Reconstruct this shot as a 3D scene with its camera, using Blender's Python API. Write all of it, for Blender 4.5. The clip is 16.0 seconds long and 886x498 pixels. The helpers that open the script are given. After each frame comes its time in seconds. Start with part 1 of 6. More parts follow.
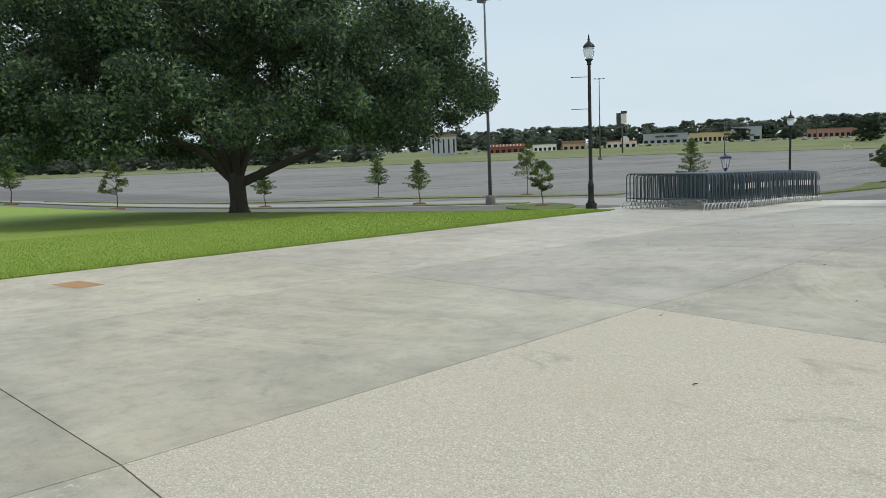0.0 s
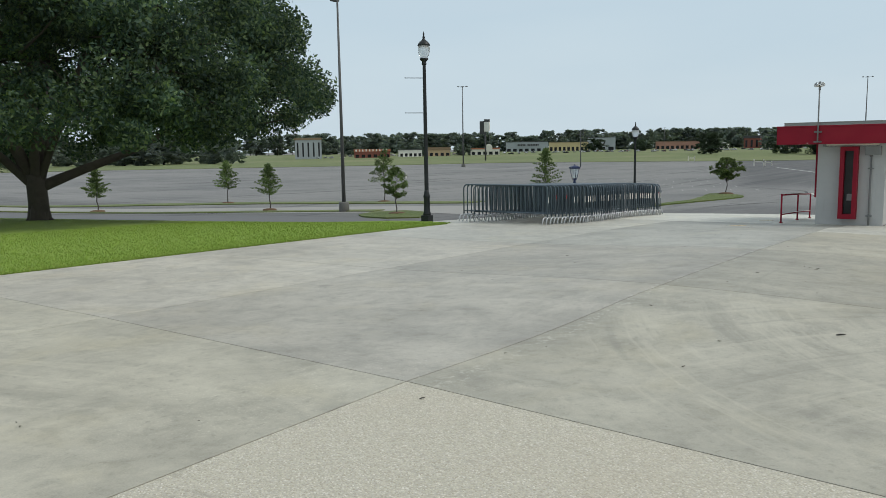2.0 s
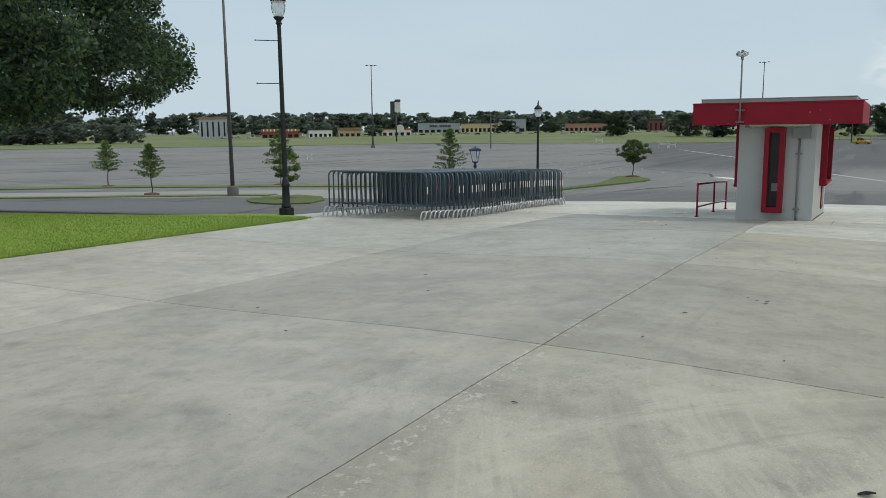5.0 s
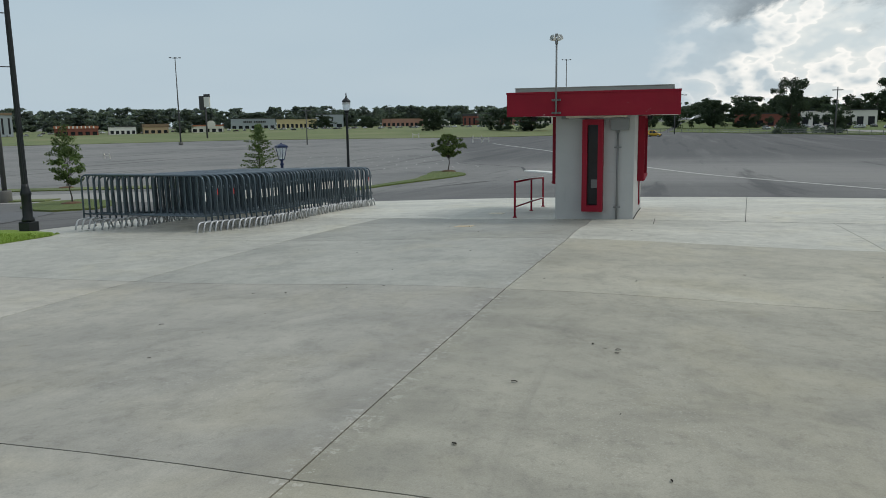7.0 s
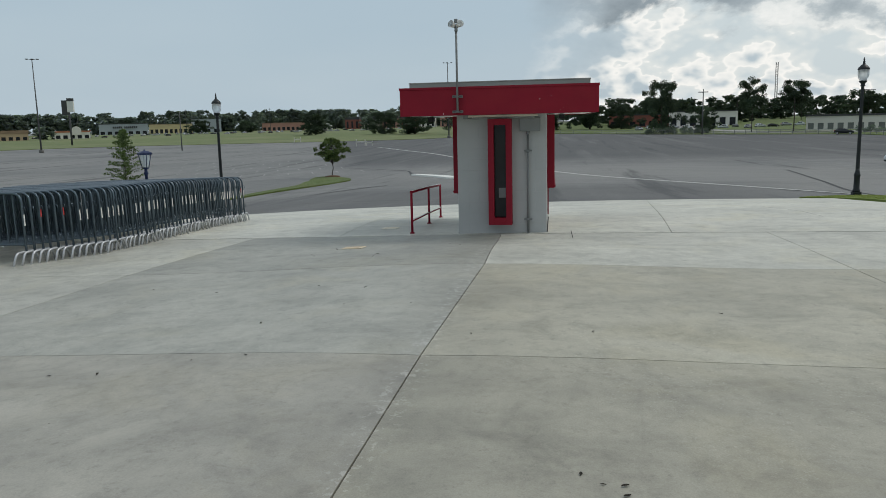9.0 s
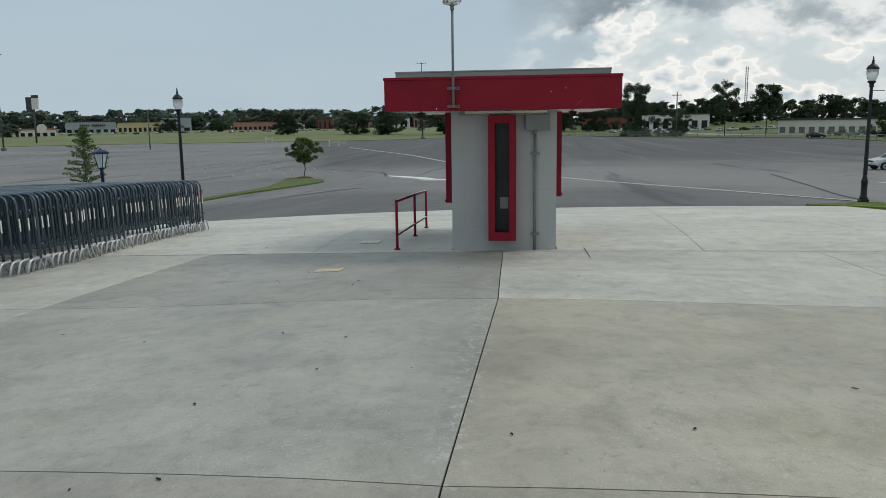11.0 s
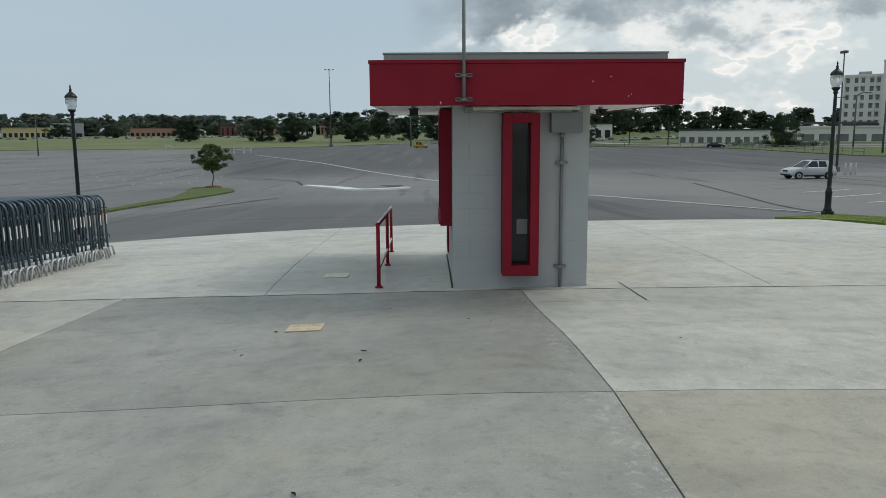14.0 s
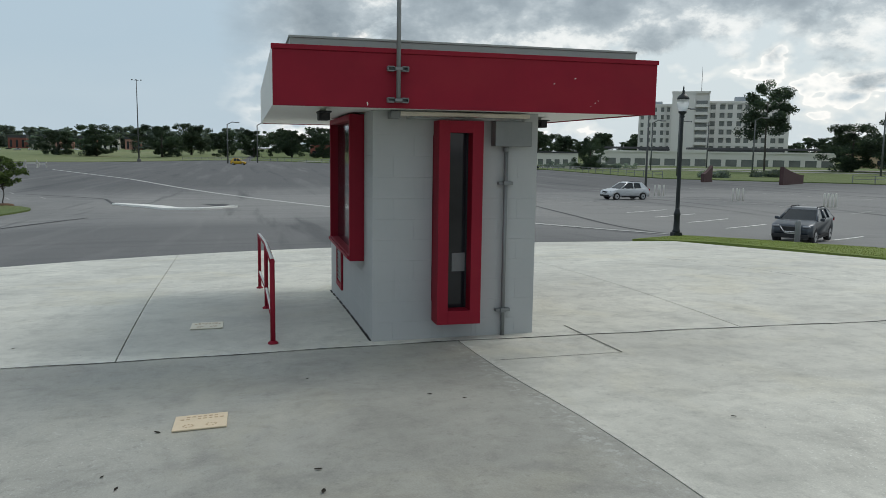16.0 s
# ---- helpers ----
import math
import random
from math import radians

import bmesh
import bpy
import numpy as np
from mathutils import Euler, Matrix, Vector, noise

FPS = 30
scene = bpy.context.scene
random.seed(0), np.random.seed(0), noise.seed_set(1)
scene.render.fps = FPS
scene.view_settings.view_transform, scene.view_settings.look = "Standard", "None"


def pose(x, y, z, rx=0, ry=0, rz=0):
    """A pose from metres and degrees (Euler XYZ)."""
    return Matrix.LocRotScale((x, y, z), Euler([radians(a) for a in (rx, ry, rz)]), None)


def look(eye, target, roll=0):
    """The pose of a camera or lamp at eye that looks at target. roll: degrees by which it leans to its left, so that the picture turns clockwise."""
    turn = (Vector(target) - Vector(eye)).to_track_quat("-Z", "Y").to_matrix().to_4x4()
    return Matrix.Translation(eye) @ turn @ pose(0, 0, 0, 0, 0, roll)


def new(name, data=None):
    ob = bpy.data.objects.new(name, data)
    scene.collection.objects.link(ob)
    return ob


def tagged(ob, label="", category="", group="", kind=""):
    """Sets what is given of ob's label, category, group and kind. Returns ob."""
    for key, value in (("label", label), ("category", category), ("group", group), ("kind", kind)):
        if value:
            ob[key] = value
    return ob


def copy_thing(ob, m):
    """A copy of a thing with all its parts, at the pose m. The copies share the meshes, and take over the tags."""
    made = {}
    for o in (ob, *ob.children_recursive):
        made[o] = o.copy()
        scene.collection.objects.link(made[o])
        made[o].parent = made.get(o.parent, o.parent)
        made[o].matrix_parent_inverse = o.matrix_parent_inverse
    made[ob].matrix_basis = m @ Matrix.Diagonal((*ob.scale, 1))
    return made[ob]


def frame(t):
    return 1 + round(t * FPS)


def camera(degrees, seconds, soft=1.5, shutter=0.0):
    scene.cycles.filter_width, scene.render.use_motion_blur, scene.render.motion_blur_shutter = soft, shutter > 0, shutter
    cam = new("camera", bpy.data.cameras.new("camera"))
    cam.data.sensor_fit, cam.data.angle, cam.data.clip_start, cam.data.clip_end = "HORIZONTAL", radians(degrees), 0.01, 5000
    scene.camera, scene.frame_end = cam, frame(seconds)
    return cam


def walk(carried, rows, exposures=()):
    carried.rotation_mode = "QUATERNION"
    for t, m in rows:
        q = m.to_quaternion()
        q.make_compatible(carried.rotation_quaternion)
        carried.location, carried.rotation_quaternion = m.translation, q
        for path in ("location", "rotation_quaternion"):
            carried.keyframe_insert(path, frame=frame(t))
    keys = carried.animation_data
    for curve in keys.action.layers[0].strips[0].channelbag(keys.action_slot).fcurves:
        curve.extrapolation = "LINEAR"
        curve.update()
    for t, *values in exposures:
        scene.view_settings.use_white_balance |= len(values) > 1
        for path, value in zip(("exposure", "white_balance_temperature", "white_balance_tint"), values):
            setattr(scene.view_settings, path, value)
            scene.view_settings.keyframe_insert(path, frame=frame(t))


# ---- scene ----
cam = camera(59.5, 16.0, 0.8)
METRES, EYE, TILT, LEAN, TURN = 20.0, 2.0, 0.0, 0.0, -43.9
ROWS = [
    (0.0, 0.0, 0.0, 0.0, -0.3, -7.45, 2.28),
    (0.5, 0.0145, 0.0338, 0.0007, -2.85, -7.47, 1.38),
    (1.0, 0.036, 0.0654, 0.0014, -5.64, -7.25, 0.79),
    (1.5, 0.054, 0.0968, 0.0014, -8.13, -7.19, 0.64),
    (2.0, 0.0747, 0.1259, -0.0009, -9.99, -7.36, 0.97),
    (2.5, 0.0901, 0.1555, -0.0026, -11.61, -7.8, 1.23),
    (3.0, 0.1079, 0.1861, -0.0035, -13.09, -8.41, 1.29),
    (3.5, 0.1266, 0.2162, -0.0038, -14.84, -8.73, 0.82),
    (6.0, 0.2106, 0.369, -0.0046, -18.56, -8.83, 0.74),
    (6.5, 0.2295, 0.3957, -0.0067, -23.99, -9.19, 0.76),
    (7.0, 0.247, 0.4206, -0.007, -29.59, -9.33, 0.86),
    (7.5, 0.2621, 0.4452, -0.0066, -34.28, -9.19, 1.07),
    (8.0, 0.2791, 0.4734, -0.0067, -37.04, -8.91, 1.23),
    (8.5, 0.2912, 0.5018, -0.0069, -38.06, -8.85, 1.23),
    (9.0, 0.308, 0.5276, -0.0093, -38.13, -9.25, 1.32),
    (11.5, 0.3731, 0.6478, -0.0122, -40.71, -8.81, 0.65),
    (12.0, 0.3794, 0.6716, -0.0117, -41.31, -8.34, 0.58),
    (12.5, 0.3901, 0.6985, -0.0135, -42.03, -8.26, 0.76),
    (13.0, 0.3967, 0.7259, -0.0147, -43.1, -8.41, 0.76),
    (13.5, 0.4079, 0.7501, -0.0164, -44.76, -8.65, 0.66),
    (14.0, 0.4199, 0.7749, -0.0168, -46.94, -8.69, 0.36),
    (14.5, 0.4299, 0.8008, -0.0168, -49.82, -8.51, 0.12),
    (15.0, 0.4418, 0.8277, -0.0177, -52.98, -8.07, -0.06),
    (15.5, 0.4509, 0.8546, -0.0185, -56.57, -7.67, -0.37),
    (16.0, 0.4649, 0.8798, -0.0206, -60.18, -7.28, -0.82),
]
walk(cam, [(t, pose(0, 0, EYE, TILT, LEAN, TURN) @ pose(METRES * x, METRES * y, METRES * z, 90 + pitch, roll, yaw)) for t, x, y, z, yaw, pitch, roll in ROWS],
     [(0, 0.47, 6700, 12), (1.5, 0.37, 6640, 11), (3, 0.24, 6590, 10), (5.8, 0.24, 6560, 10), (6.5, 0.13, 6520, 10), (7, 0.04, 6500, 10), (9, -0.02, 6480, 10), (12.5, -0.03, 6450, 10), (14.5, 0.0, 6430, 10), (16, 0.10, 6420, 10)])

# ---- world and light ----
def node(nt, kind, **values):
    n = nt.nodes.new(kind)
    for k, v in values.items():
        n.inputs[k.replace("_", " ")].default_value = v
    return n


def maths(nt, op, a, b=None, clamp=False):
    n = nt.nodes.new("ShaderNodeMath")
    n.operation, n.use_clamp = op, clamp
    for i, v in enumerate((a, b)):
        if v is None:
            continue
        if isinstance(v, (int, float)):
            n.inputs[i].default_value = v
        else:
            nt.links.new(v, n.inputs[i])
    return n.outputs[0]


def ramp(nt, fac, stops):
    n = nt.nodes.new("ShaderNodeValToRGB")
    el = n.color_ramp.elements
    while len(el) < len(stops):
        el.new(0.5)
    for e, (p, c) in zip(el, stops):
        e.position, e.color = p, (*c, 1) if isinstance(c, tuple) else (c, c, c, 1)
    nt.links.new(fac, n.inputs[0])
    return n.outputs[0]


def mixc(nt, fac, a, b, blend="MIX"):
    n = nt.nodes.new("ShaderNodeMix")
    n.data_type, n.blend_type = "RGBA", blend
    for i, v in ((0, fac), (6, a), (7, b)):
        if isinstance(v, tuple):
            n.inputs[i].default_value = (*v, 1)
        elif isinstance(v, (int, float)):
            n.inputs[i].default_value = v
        else:
            nt.links.new(v, n.inputs[i])
    return n.outputs[2]


SUN_ELEVATION, SUN_AZIMUTH = 50, 156
world = bpy.data.worlds.new("sky")
scene.world = world
world.use_nodes = True
wt = world.node_tree
wt.nodes.clear()
sky = wt.nodes.new("ShaderNodeTexSky")
sky.sky_type, sky.sun_disc = "NISHITA", False
sky.sun_elevation, sky.sun_rotation = radians(SUN_ELEVATION), radians(SUN_AZIMUTH)
sky.air_density, sky.dust_density = 1.5, 3.0
coord = wt.nodes.new("ShaderNodeTexCoord")
sep = wt.nodes.new("ShaderNodeSeparateXYZ")
wt.links.new(coord.outputs["Generated"], sep.inputs[0])
sx, sy, sz = sep.outputs
flat = wt.nodes.new("ShaderNodeCombineXYZ")
lift = maths(wt, "ADD", maths(wt, "MAXIMUM", sz, 0.0), 0.22)
wt.links.new(maths(wt, "DIVIDE", sx, lift), flat.inputs[0])
wt.links.new(maths(wt, "DIVIDE", sy, lift), flat.inputs[1])
wt.links.new(maths(wt, "MULTIPLY", sz, 3.0), flat.inputs[2])


def sky_noise(scale, detail, rough, distortion=0.0):
    n = node(wt, "ShaderNodeTexNoise", Scale=scale, Detail=detail, Roughness=rough, Distortion=distortion)
    wt.links.new(flat.outputs[0], n.inputs["Vector"])
    return n.outputs[0]


# a sheet of rain cloud on one side, broken bright cumulus on the other
rain = ramp(wt, maths(wt, "ADD", sz, maths(wt, "MULTIPLY", maths(wt, "SUBTRACT", sky_noise(1.1, 3, 0.5), 0.5), 0.25)),
            [(0.0, (0.485, 0.59, 0.66)), (0.16, (0.435, 0.55, 0.635)), (0.40, (0.485, 0.575, 0.645)), (1.0, (0.61, 0.67, 0.72))])
heap = wt.nodes.new("ShaderNodeMapping")
heap.inputs["Scale"].default_value = (1.0, 1.0, 1.7)
wt.links.new(coord.outputs["Generated"], heap.inputs[0])


def heap_noise(scale, detail, rough, distortion=0.0):
    n = node(wt, "ShaderNodeTexNoise", Scale=scale, Detail=detail, Roughness=rough, Distortion=distortion)
    wt.links.new(heap.outputs[0], n.inputs["Vector"])
    return n.outputs[0]


cells = node(wt, "ShaderNodeTexVoronoi", Scale=26.0, Detail=2.0, Roughness=0.55)
cells.feature = "SMOOTH_F1"
wt.links.new(heap.outputs[0], cells.inputs["Vector"])
billow = maths(wt, "SUBTRACT", 0.5, cells.outputs["Distance"])
puffs = maths(wt, "ADD", maths(wt, "ADD", maths(wt, "MULTIPLY", heap_noise(8.5, 5, 0.5, 0.2), 0.70), maths(wt, "MULTIPLY", heap_noise(3.2, 3, 0.5), 0.30)), maths(wt, "MULTIPLY", billow, 0.20))
cumulus = ramp(wt, puffs, [(0.42, (0.62, 0.70, 0.73)), (0.495, (0.78, 0.82, 0.81)), (0.51, (1.0, 0.99, 0.95)), (0.55, (0.82, 0.85, 0.84)), (0.60, (0.50, 0.59, 0.645)), (0.72, (0.42, 0.51, 0.57))])
deck = ramp(wt, maths(wt, "ADD", maths(wt, "MULTIPLY", heap_noise(4.2, 10, 0.58, 0.2), 0.30), sz), [(0.252, 0.0), (0.270, 1.0)])
deck_tone = ramp(wt, heap_noise(7.0, 8, 0.58), [(0.36, (0.23, 0.28, 0.32)), (0.50, (0.35, 0.41, 0.45)), (0.57, (0.50, 0.56, 0.59)), (0.62, (0.80, 0.83, 0.82)), (0.68, (0.92, 0.93, 0.91))])
broken = mixc(wt, deck, cumulus, deck_tone)
side = ramp(wt, maths(wt, "ADD", maths(wt, "ADD", maths(wt, "MULTIPLY", sy, -1.0), 0.5), maths(wt, "MULTIPLY", maths(wt, "SUBTRACT", sky_noise(1.6, 6, 0.55), 0.5), 0.14)),
            [(0.465, 0.0), (0.56, 1.0)])
clouds = mixc(wt, side, rain, broken)
clear = mixc(wt, 1.0, sky.outputs[0], (0.08, 0.08, 0.08), "MULTIPLY")
total = mixc(wt, 0.92, clear, clouds)
back = wt.nodes.new("ShaderNodeBackground")
wt.links.new(total, back.inputs[0])
back.inputs[1].default_value = 1.0
wout = wt.nodes.new("ShaderNodeOutputWorld")
wt.links.new(back.outputs[0], wout.inputs[0])

sun = new("sun", bpy.data.lights.new("sun", "SUN"))
sun.data.energy, sun.data.angle, sun.data.color = 1.1, radians(24), (1.0, 0.96, 0.9)
az, el = radians(SUN_AZIMUTH), radians(SUN_ELEVATION)
sun.matrix_world = look((60 * math.sin(az), 60 * math.cos(az), 60 * math.tan(el)), (0, 0, 0))


# ---- materials ----
def material(name, build):
    m = bpy.data.materials.new(name)
    m.use_nodes = True
    nt = m.node_tree
    nt.nodes.clear()
    b = nt.nodes.new("ShaderNodeBsdfPrincipled")
    o = nt.nodes.new("ShaderNodeOutputMaterial")
    nt.links.new(b.outputs[0], o.inputs[0])
    build(nt, b)
    return m


def noise_at(nt, scale, detail=4, rough=0.55, stretch=None, distortion=0.0, space="Position"):
    if space == "Position":
        v = nt.nodes.new("ShaderNodeNewGeometry").outputs["Position"]
    else:
        v = nt.nodes.new("ShaderNodeTexCoord").outputs[space]
    if stretch:
        mp = nt.nodes.new("ShaderNodeMapping")
        mp.inputs["Scale"].default_value = stretch[:3]
        if len(stretch) > 3:
            mp.inputs["Rotation"].default_value = (0, 0, radians(stretch[3]))
        nt.links.new(v, mp.inputs[0])
        v = mp.outputs[0]
    n = node(nt, "ShaderNodeTexNoise", Scale=scale, Detail=detail, Roughness=rough, Distortion=distortion)
    nt.links.new(v, n.inputs["Vector"])
    return n.outputs[0]


def set_colour(nt, b, socket):
    nt.links.new(socket, b.inputs["Base Color"])


def bump(nt, b, height, strength=0.3, distance=0.01):
    n = node(nt, "ShaderNodeBump", Strength=strength, Distance=distance)
    nt.links.new(height, n.inputs["Height"])
    nt.links.new(n.outputs[0], b.inputs["Normal"])


def plain(colour, rough=0.6, metal=0.0, vary=0.15, scale=6.0, relief=0.0):
    def build(nt, b):
        n = noise_at(nt, scale, 6, 0.6)
        fine = noise_at(nt, scale * 9, 3, 0.6)
        lo = tuple(c * (1 - vary) for c in colour)
        hi = tuple(min(1, c * (1 + vary)) for c in colour)
        mid = mixc(nt, maths(nt, "ADD", maths(nt, "MULTIPLY", n, 0.7), maths(nt, "MULTIPLY", fine, 0.3)), lo, hi)
        set_colour(nt, b, mid)
        b.inputs["Roughness"].default_value, b.inputs["Metallic"].default_value = rough, metal
        if relief:
            bump(nt, b, fine, relief, 0.004)
    return build


def concrete_build(base, worn):
    def build(nt, b):
        tone = node(nt, "ShaderNodeObjectInfo")
        broad = noise_at(nt, 0.30, 4, 0.55)
        cloudy = noise_at(nt, 1.1, 8, 0.64, (1.0, 0.5, 1.0, 20), 0.9)
        smear = noise_at(nt, 0.9, 7, 0.62, (0.45, 1.8, 1.0, -16), 1.6)
        sweep = noise_at(nt, 0.75, 7, 0.6, (2.6, 0.28, 1.0, 7), 0.7)
        grit = noise_at(nt, 90, 3, 0.7)
        speck = noise_at(nt, 14, 5, 0.7)
        pits = noise_at(nt, 45, 2, 0.5)
        c = mixc(nt, ramp(nt, broad, [(0.35, 0.0), (0.65, 1.0)]), base, worn)
        c = mixc(nt, ramp(nt, cloudy, [(0.34, 0.42), (0.56, 0.0)]), c, tuple(v * 0.70 for v in base))
        c = mixc(nt, ramp(nt, smear, [(0.55, 0.0), (0.76, 0.22)]), c, tuple(min(1, v * 1.16) for v in worn))
        c = mixc(nt, ramp(nt, smear, [(0.27, 0.3), (0.42, 0.0)]), c, tuple(v * 0.70 for v in base))
        c = mixc(nt, ramp(nt, sweep, [(0.58, 0.0), (0.76, 0.14)]), c, tuple(min(1, v * 1.2) for v in worn))
        c = mixc(nt, ramp(nt, sweep, [(0.27, 0.22), (0.42, 0.0)]), c, tuple(v * 0.68 for v in base))
        c = mixc(nt, ramp(nt, speck, [(0.32, 0.5), (0.43, 0.0)]), c, tuple(v * 0.62 for v in base))
        c = mixc(nt, maths(nt, "MULTIPLY", ramp(nt, pits, [(0.63, 0.0), (0.67, 0.7)]), ramp(nt, broad, [(0.48, 0.0), (0.60, 1.0)])), c, (0.66, 0.65, 0.60))
        warm = noise_at(nt, 0.7, 5, 0.6, None, 0.5)
        c = mixc(nt, ramp(nt, warm, [(0.52, 0.0), (0.68, 0.4)]), c, (0.52, 0.475, 0.36))
        stains = noise_at(nt, 1.1, 10, 0.66, None, 0.6)
        c = mixc(nt, ramp(nt, stains, [(0.34, 0.46), (0.48, 0.0)]), c, tuple(v * 0.64 for v in base))
        c = mixc(nt, ramp(nt, stains, [(0.54, 0.0), (0.66, 0.36)]), c, tuple(min(1, v * 1.15) for v in worn))
        mottle = noise_at(nt, 4.5, 9, 0.74, None, 0.3)
        c = mixc(nt, 1.0, c, ramp(nt, mottle, [(0.32, 0.80), (0.5, 1.0), (0.68, 1.08)]), "MULTIPLY")
        # the booth's shadow and trodden dirt, painted dark into the apron beside it
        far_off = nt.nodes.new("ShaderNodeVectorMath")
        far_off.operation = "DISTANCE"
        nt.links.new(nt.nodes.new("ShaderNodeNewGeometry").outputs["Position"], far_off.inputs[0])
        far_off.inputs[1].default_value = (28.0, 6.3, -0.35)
        booth_shade_dirt = ramp(nt, maths(nt, "MULTIPLY", maths(nt, "ADD", far_off.outputs["Value"], maths(nt, "MULTIPLY", broad, 1.6)), 0.2), [(0.36, 0.48), (0.62, 0.0)])
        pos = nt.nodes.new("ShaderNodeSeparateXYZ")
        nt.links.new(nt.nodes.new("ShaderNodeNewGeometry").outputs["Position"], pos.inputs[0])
        booth_shade_dirt = maths(nt, "MULTIPLY", booth_shade_dirt, maths(nt, "GREATER_THAN", pos.outputs[0], 26.0))
        c = mixc(nt, booth_shade_dirt, c, tuple(v * 0.52 for v in base))
        # grime and spalled edges along the middle joint
        off = maths(nt, "ABSOLUTE", maths(nt, "SUBTRACT", pos.outputs[1], 4.32))
        grime = maths(nt, "MULTIPLY", ramp(nt, maths(nt, "ADD", off, maths(nt, "MULTIPLY", broad, 0.7)), [(0.45, 0.55), (0.95, 0.0)]), ramp(nt, cloudy, [(0.3, 1.0), (0.6, 0.3)]))
        grime = maths(nt, "MULTIPLY", grime, ramp(nt, maths(nt, "MULTIPLY", pos.outputs[0], 0.04), [(0.76, 1.0), (0.86, 0.2)]))
        # pale curved tyre scuffs where vehicles turn on the slabs
        for cx, cy, sx, sy, reach, pale in ((13.8, -2.6, 10.0, 2.2, 3.4, 0.45), (6.0, -3.4, 10.6, 1.6, 3.0, 0.45), (20.5, 12.0, 4.6, 7.6, 2.6, 0.4), (14.5, -13.0, 14.6, 1.9, 3.2, 0.08)):
            dx, dy = maths(nt, "SUBTRACT", pos.outputs[0], cx), maths(nt, "SUBTRACT", pos.outputs[1], cy)
            ring = maths(nt, "SQRT", maths(nt, "ADD", maths(nt, "MULTIPLY", dx, dx), maths(nt, "MULTIPLY", dy, dy)), 0.5)
            polar = nt.nodes.new("ShaderNodeCombineXYZ")
            nt.links.new(maths(nt, "MULTIPLY", ring, 2.4), polar.inputs[0])
            nt.links.new(maths(nt, "MULTIPLY", maths(nt, "ARCTAN2", dy, dx), 1.3), polar.inputs[1])
            skid = node(nt, "ShaderNodeTexNoise", Scale=1.0, Detail=7, Roughness=0.62, Distortion=0.15)
            nt.links.new(polar.outputs[0], skid.inputs["Vector"])
            ex, ey = maths(nt, "SUBTRACT", pos.outputs[0], sx), maths(nt, "SUBTRACT", pos.outputs[1], sy)
            away = maths(nt, "SQRT", maths(nt, "ADD", maths(nt, "MULTIPLY", ex, ex), maths(nt, "MULTIPLY", ey, ey)), 0.5)
            near = ramp(nt, maths(nt, "MULTIPLY", away, 1.0 / reach), [(0.55, 1.0), (0.98, 0.0)])
            c = mixc(nt, maths(nt, "MULTIPLY", near, ramp(nt, skid.outputs[0], [(0.54, 0.0), (0.585, pale), (0.63, 0.1 * pale)])), c, tuple(min(1, v * 1.16) for v in worn))
            c = mixc(nt, maths(nt, "MULTIPLY", near, ramp(nt, skid.outputs[0], [(0.34, 0.5), (0.42, 0.05), (0.47, 0.0)])), c, tuple(v * 0.66 for v in base))
        c = mixc(nt, grime, c, tuple(v * 0.6 for v in base))
        spall = maths(nt, "MULTIPLY", ramp(nt, off, [(0.05, 1.0), (0.16, 0.0)]), ramp(nt, speck, [(0.55, 0.0), (0.60, 0.75)]))
        c = mixc(nt, spall, c, (0.62, 0.605, 0.56))
        c = mixc(nt, 1.0, c, ramp(nt, grit, [(0.3, 0.89), (0.7, 1.09)]), "MULTIPLY")
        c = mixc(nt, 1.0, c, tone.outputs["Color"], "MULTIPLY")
        set_colour(nt, b, c)
        b.inputs["Roughness"].default_value = 0.56
        bump(nt, b, maths(nt, "ADD", grit, maths(nt, "MULTIPLY", speck, 0.6)), 0.25, 0.004)
    return build


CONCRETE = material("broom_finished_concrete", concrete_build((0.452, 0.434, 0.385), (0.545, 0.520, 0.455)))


def aggregate_build(nt, b):
    vor = node(nt, "ShaderNodeTexVoronoi", Scale=92.0)
    nt.links.new(nt.nodes.new("ShaderNodeNewGeometry").outputs["Position"], vor.inputs["Vector"])
    stones = ramp(nt, vor.outputs["Color"], [(0.2, (0.40, 0.37, 0.285)), (0.45, (0.51, 0.48, 0.375)), (0.7, (0.58, 0.55, 0.44)), (0.94, (0.74, 0.71, 0.64))])
    c = mixc(nt, ramp(nt, vor.outputs["Distance"], [(0.35, 0.0), (0.7, 0.7)]), stones, (0.48, 0.46, 0.40))
    stain = noise_at(nt, 1.4, 9, 0.72, (1.0, 0.6, 1.0, 30), 0.5)
    c = mixc(nt, ramp(nt, stain, [(0.34, 0.5), (0.42, 0.0)]), c, (0.27, 0.25, 0.21))
    warm = noise_at(nt, 0.5, 4, 0.5)
    c = mixc(nt, ramp(nt, warm, [(0.5, 0.0), (0.7, 0.35)]), c, (0.50, 0.43, 0.33))
    set_colour(nt, b, c)
    b.inputs["Roughness"].default_value = 0.88
    bump(nt, b, maths(nt, "MULTIPLY", vor.outputs["Distance"], -1.0), 0.5, 0.008)


AGGREGATE = material("exposed_aggregate_concrete", aggregate_build)


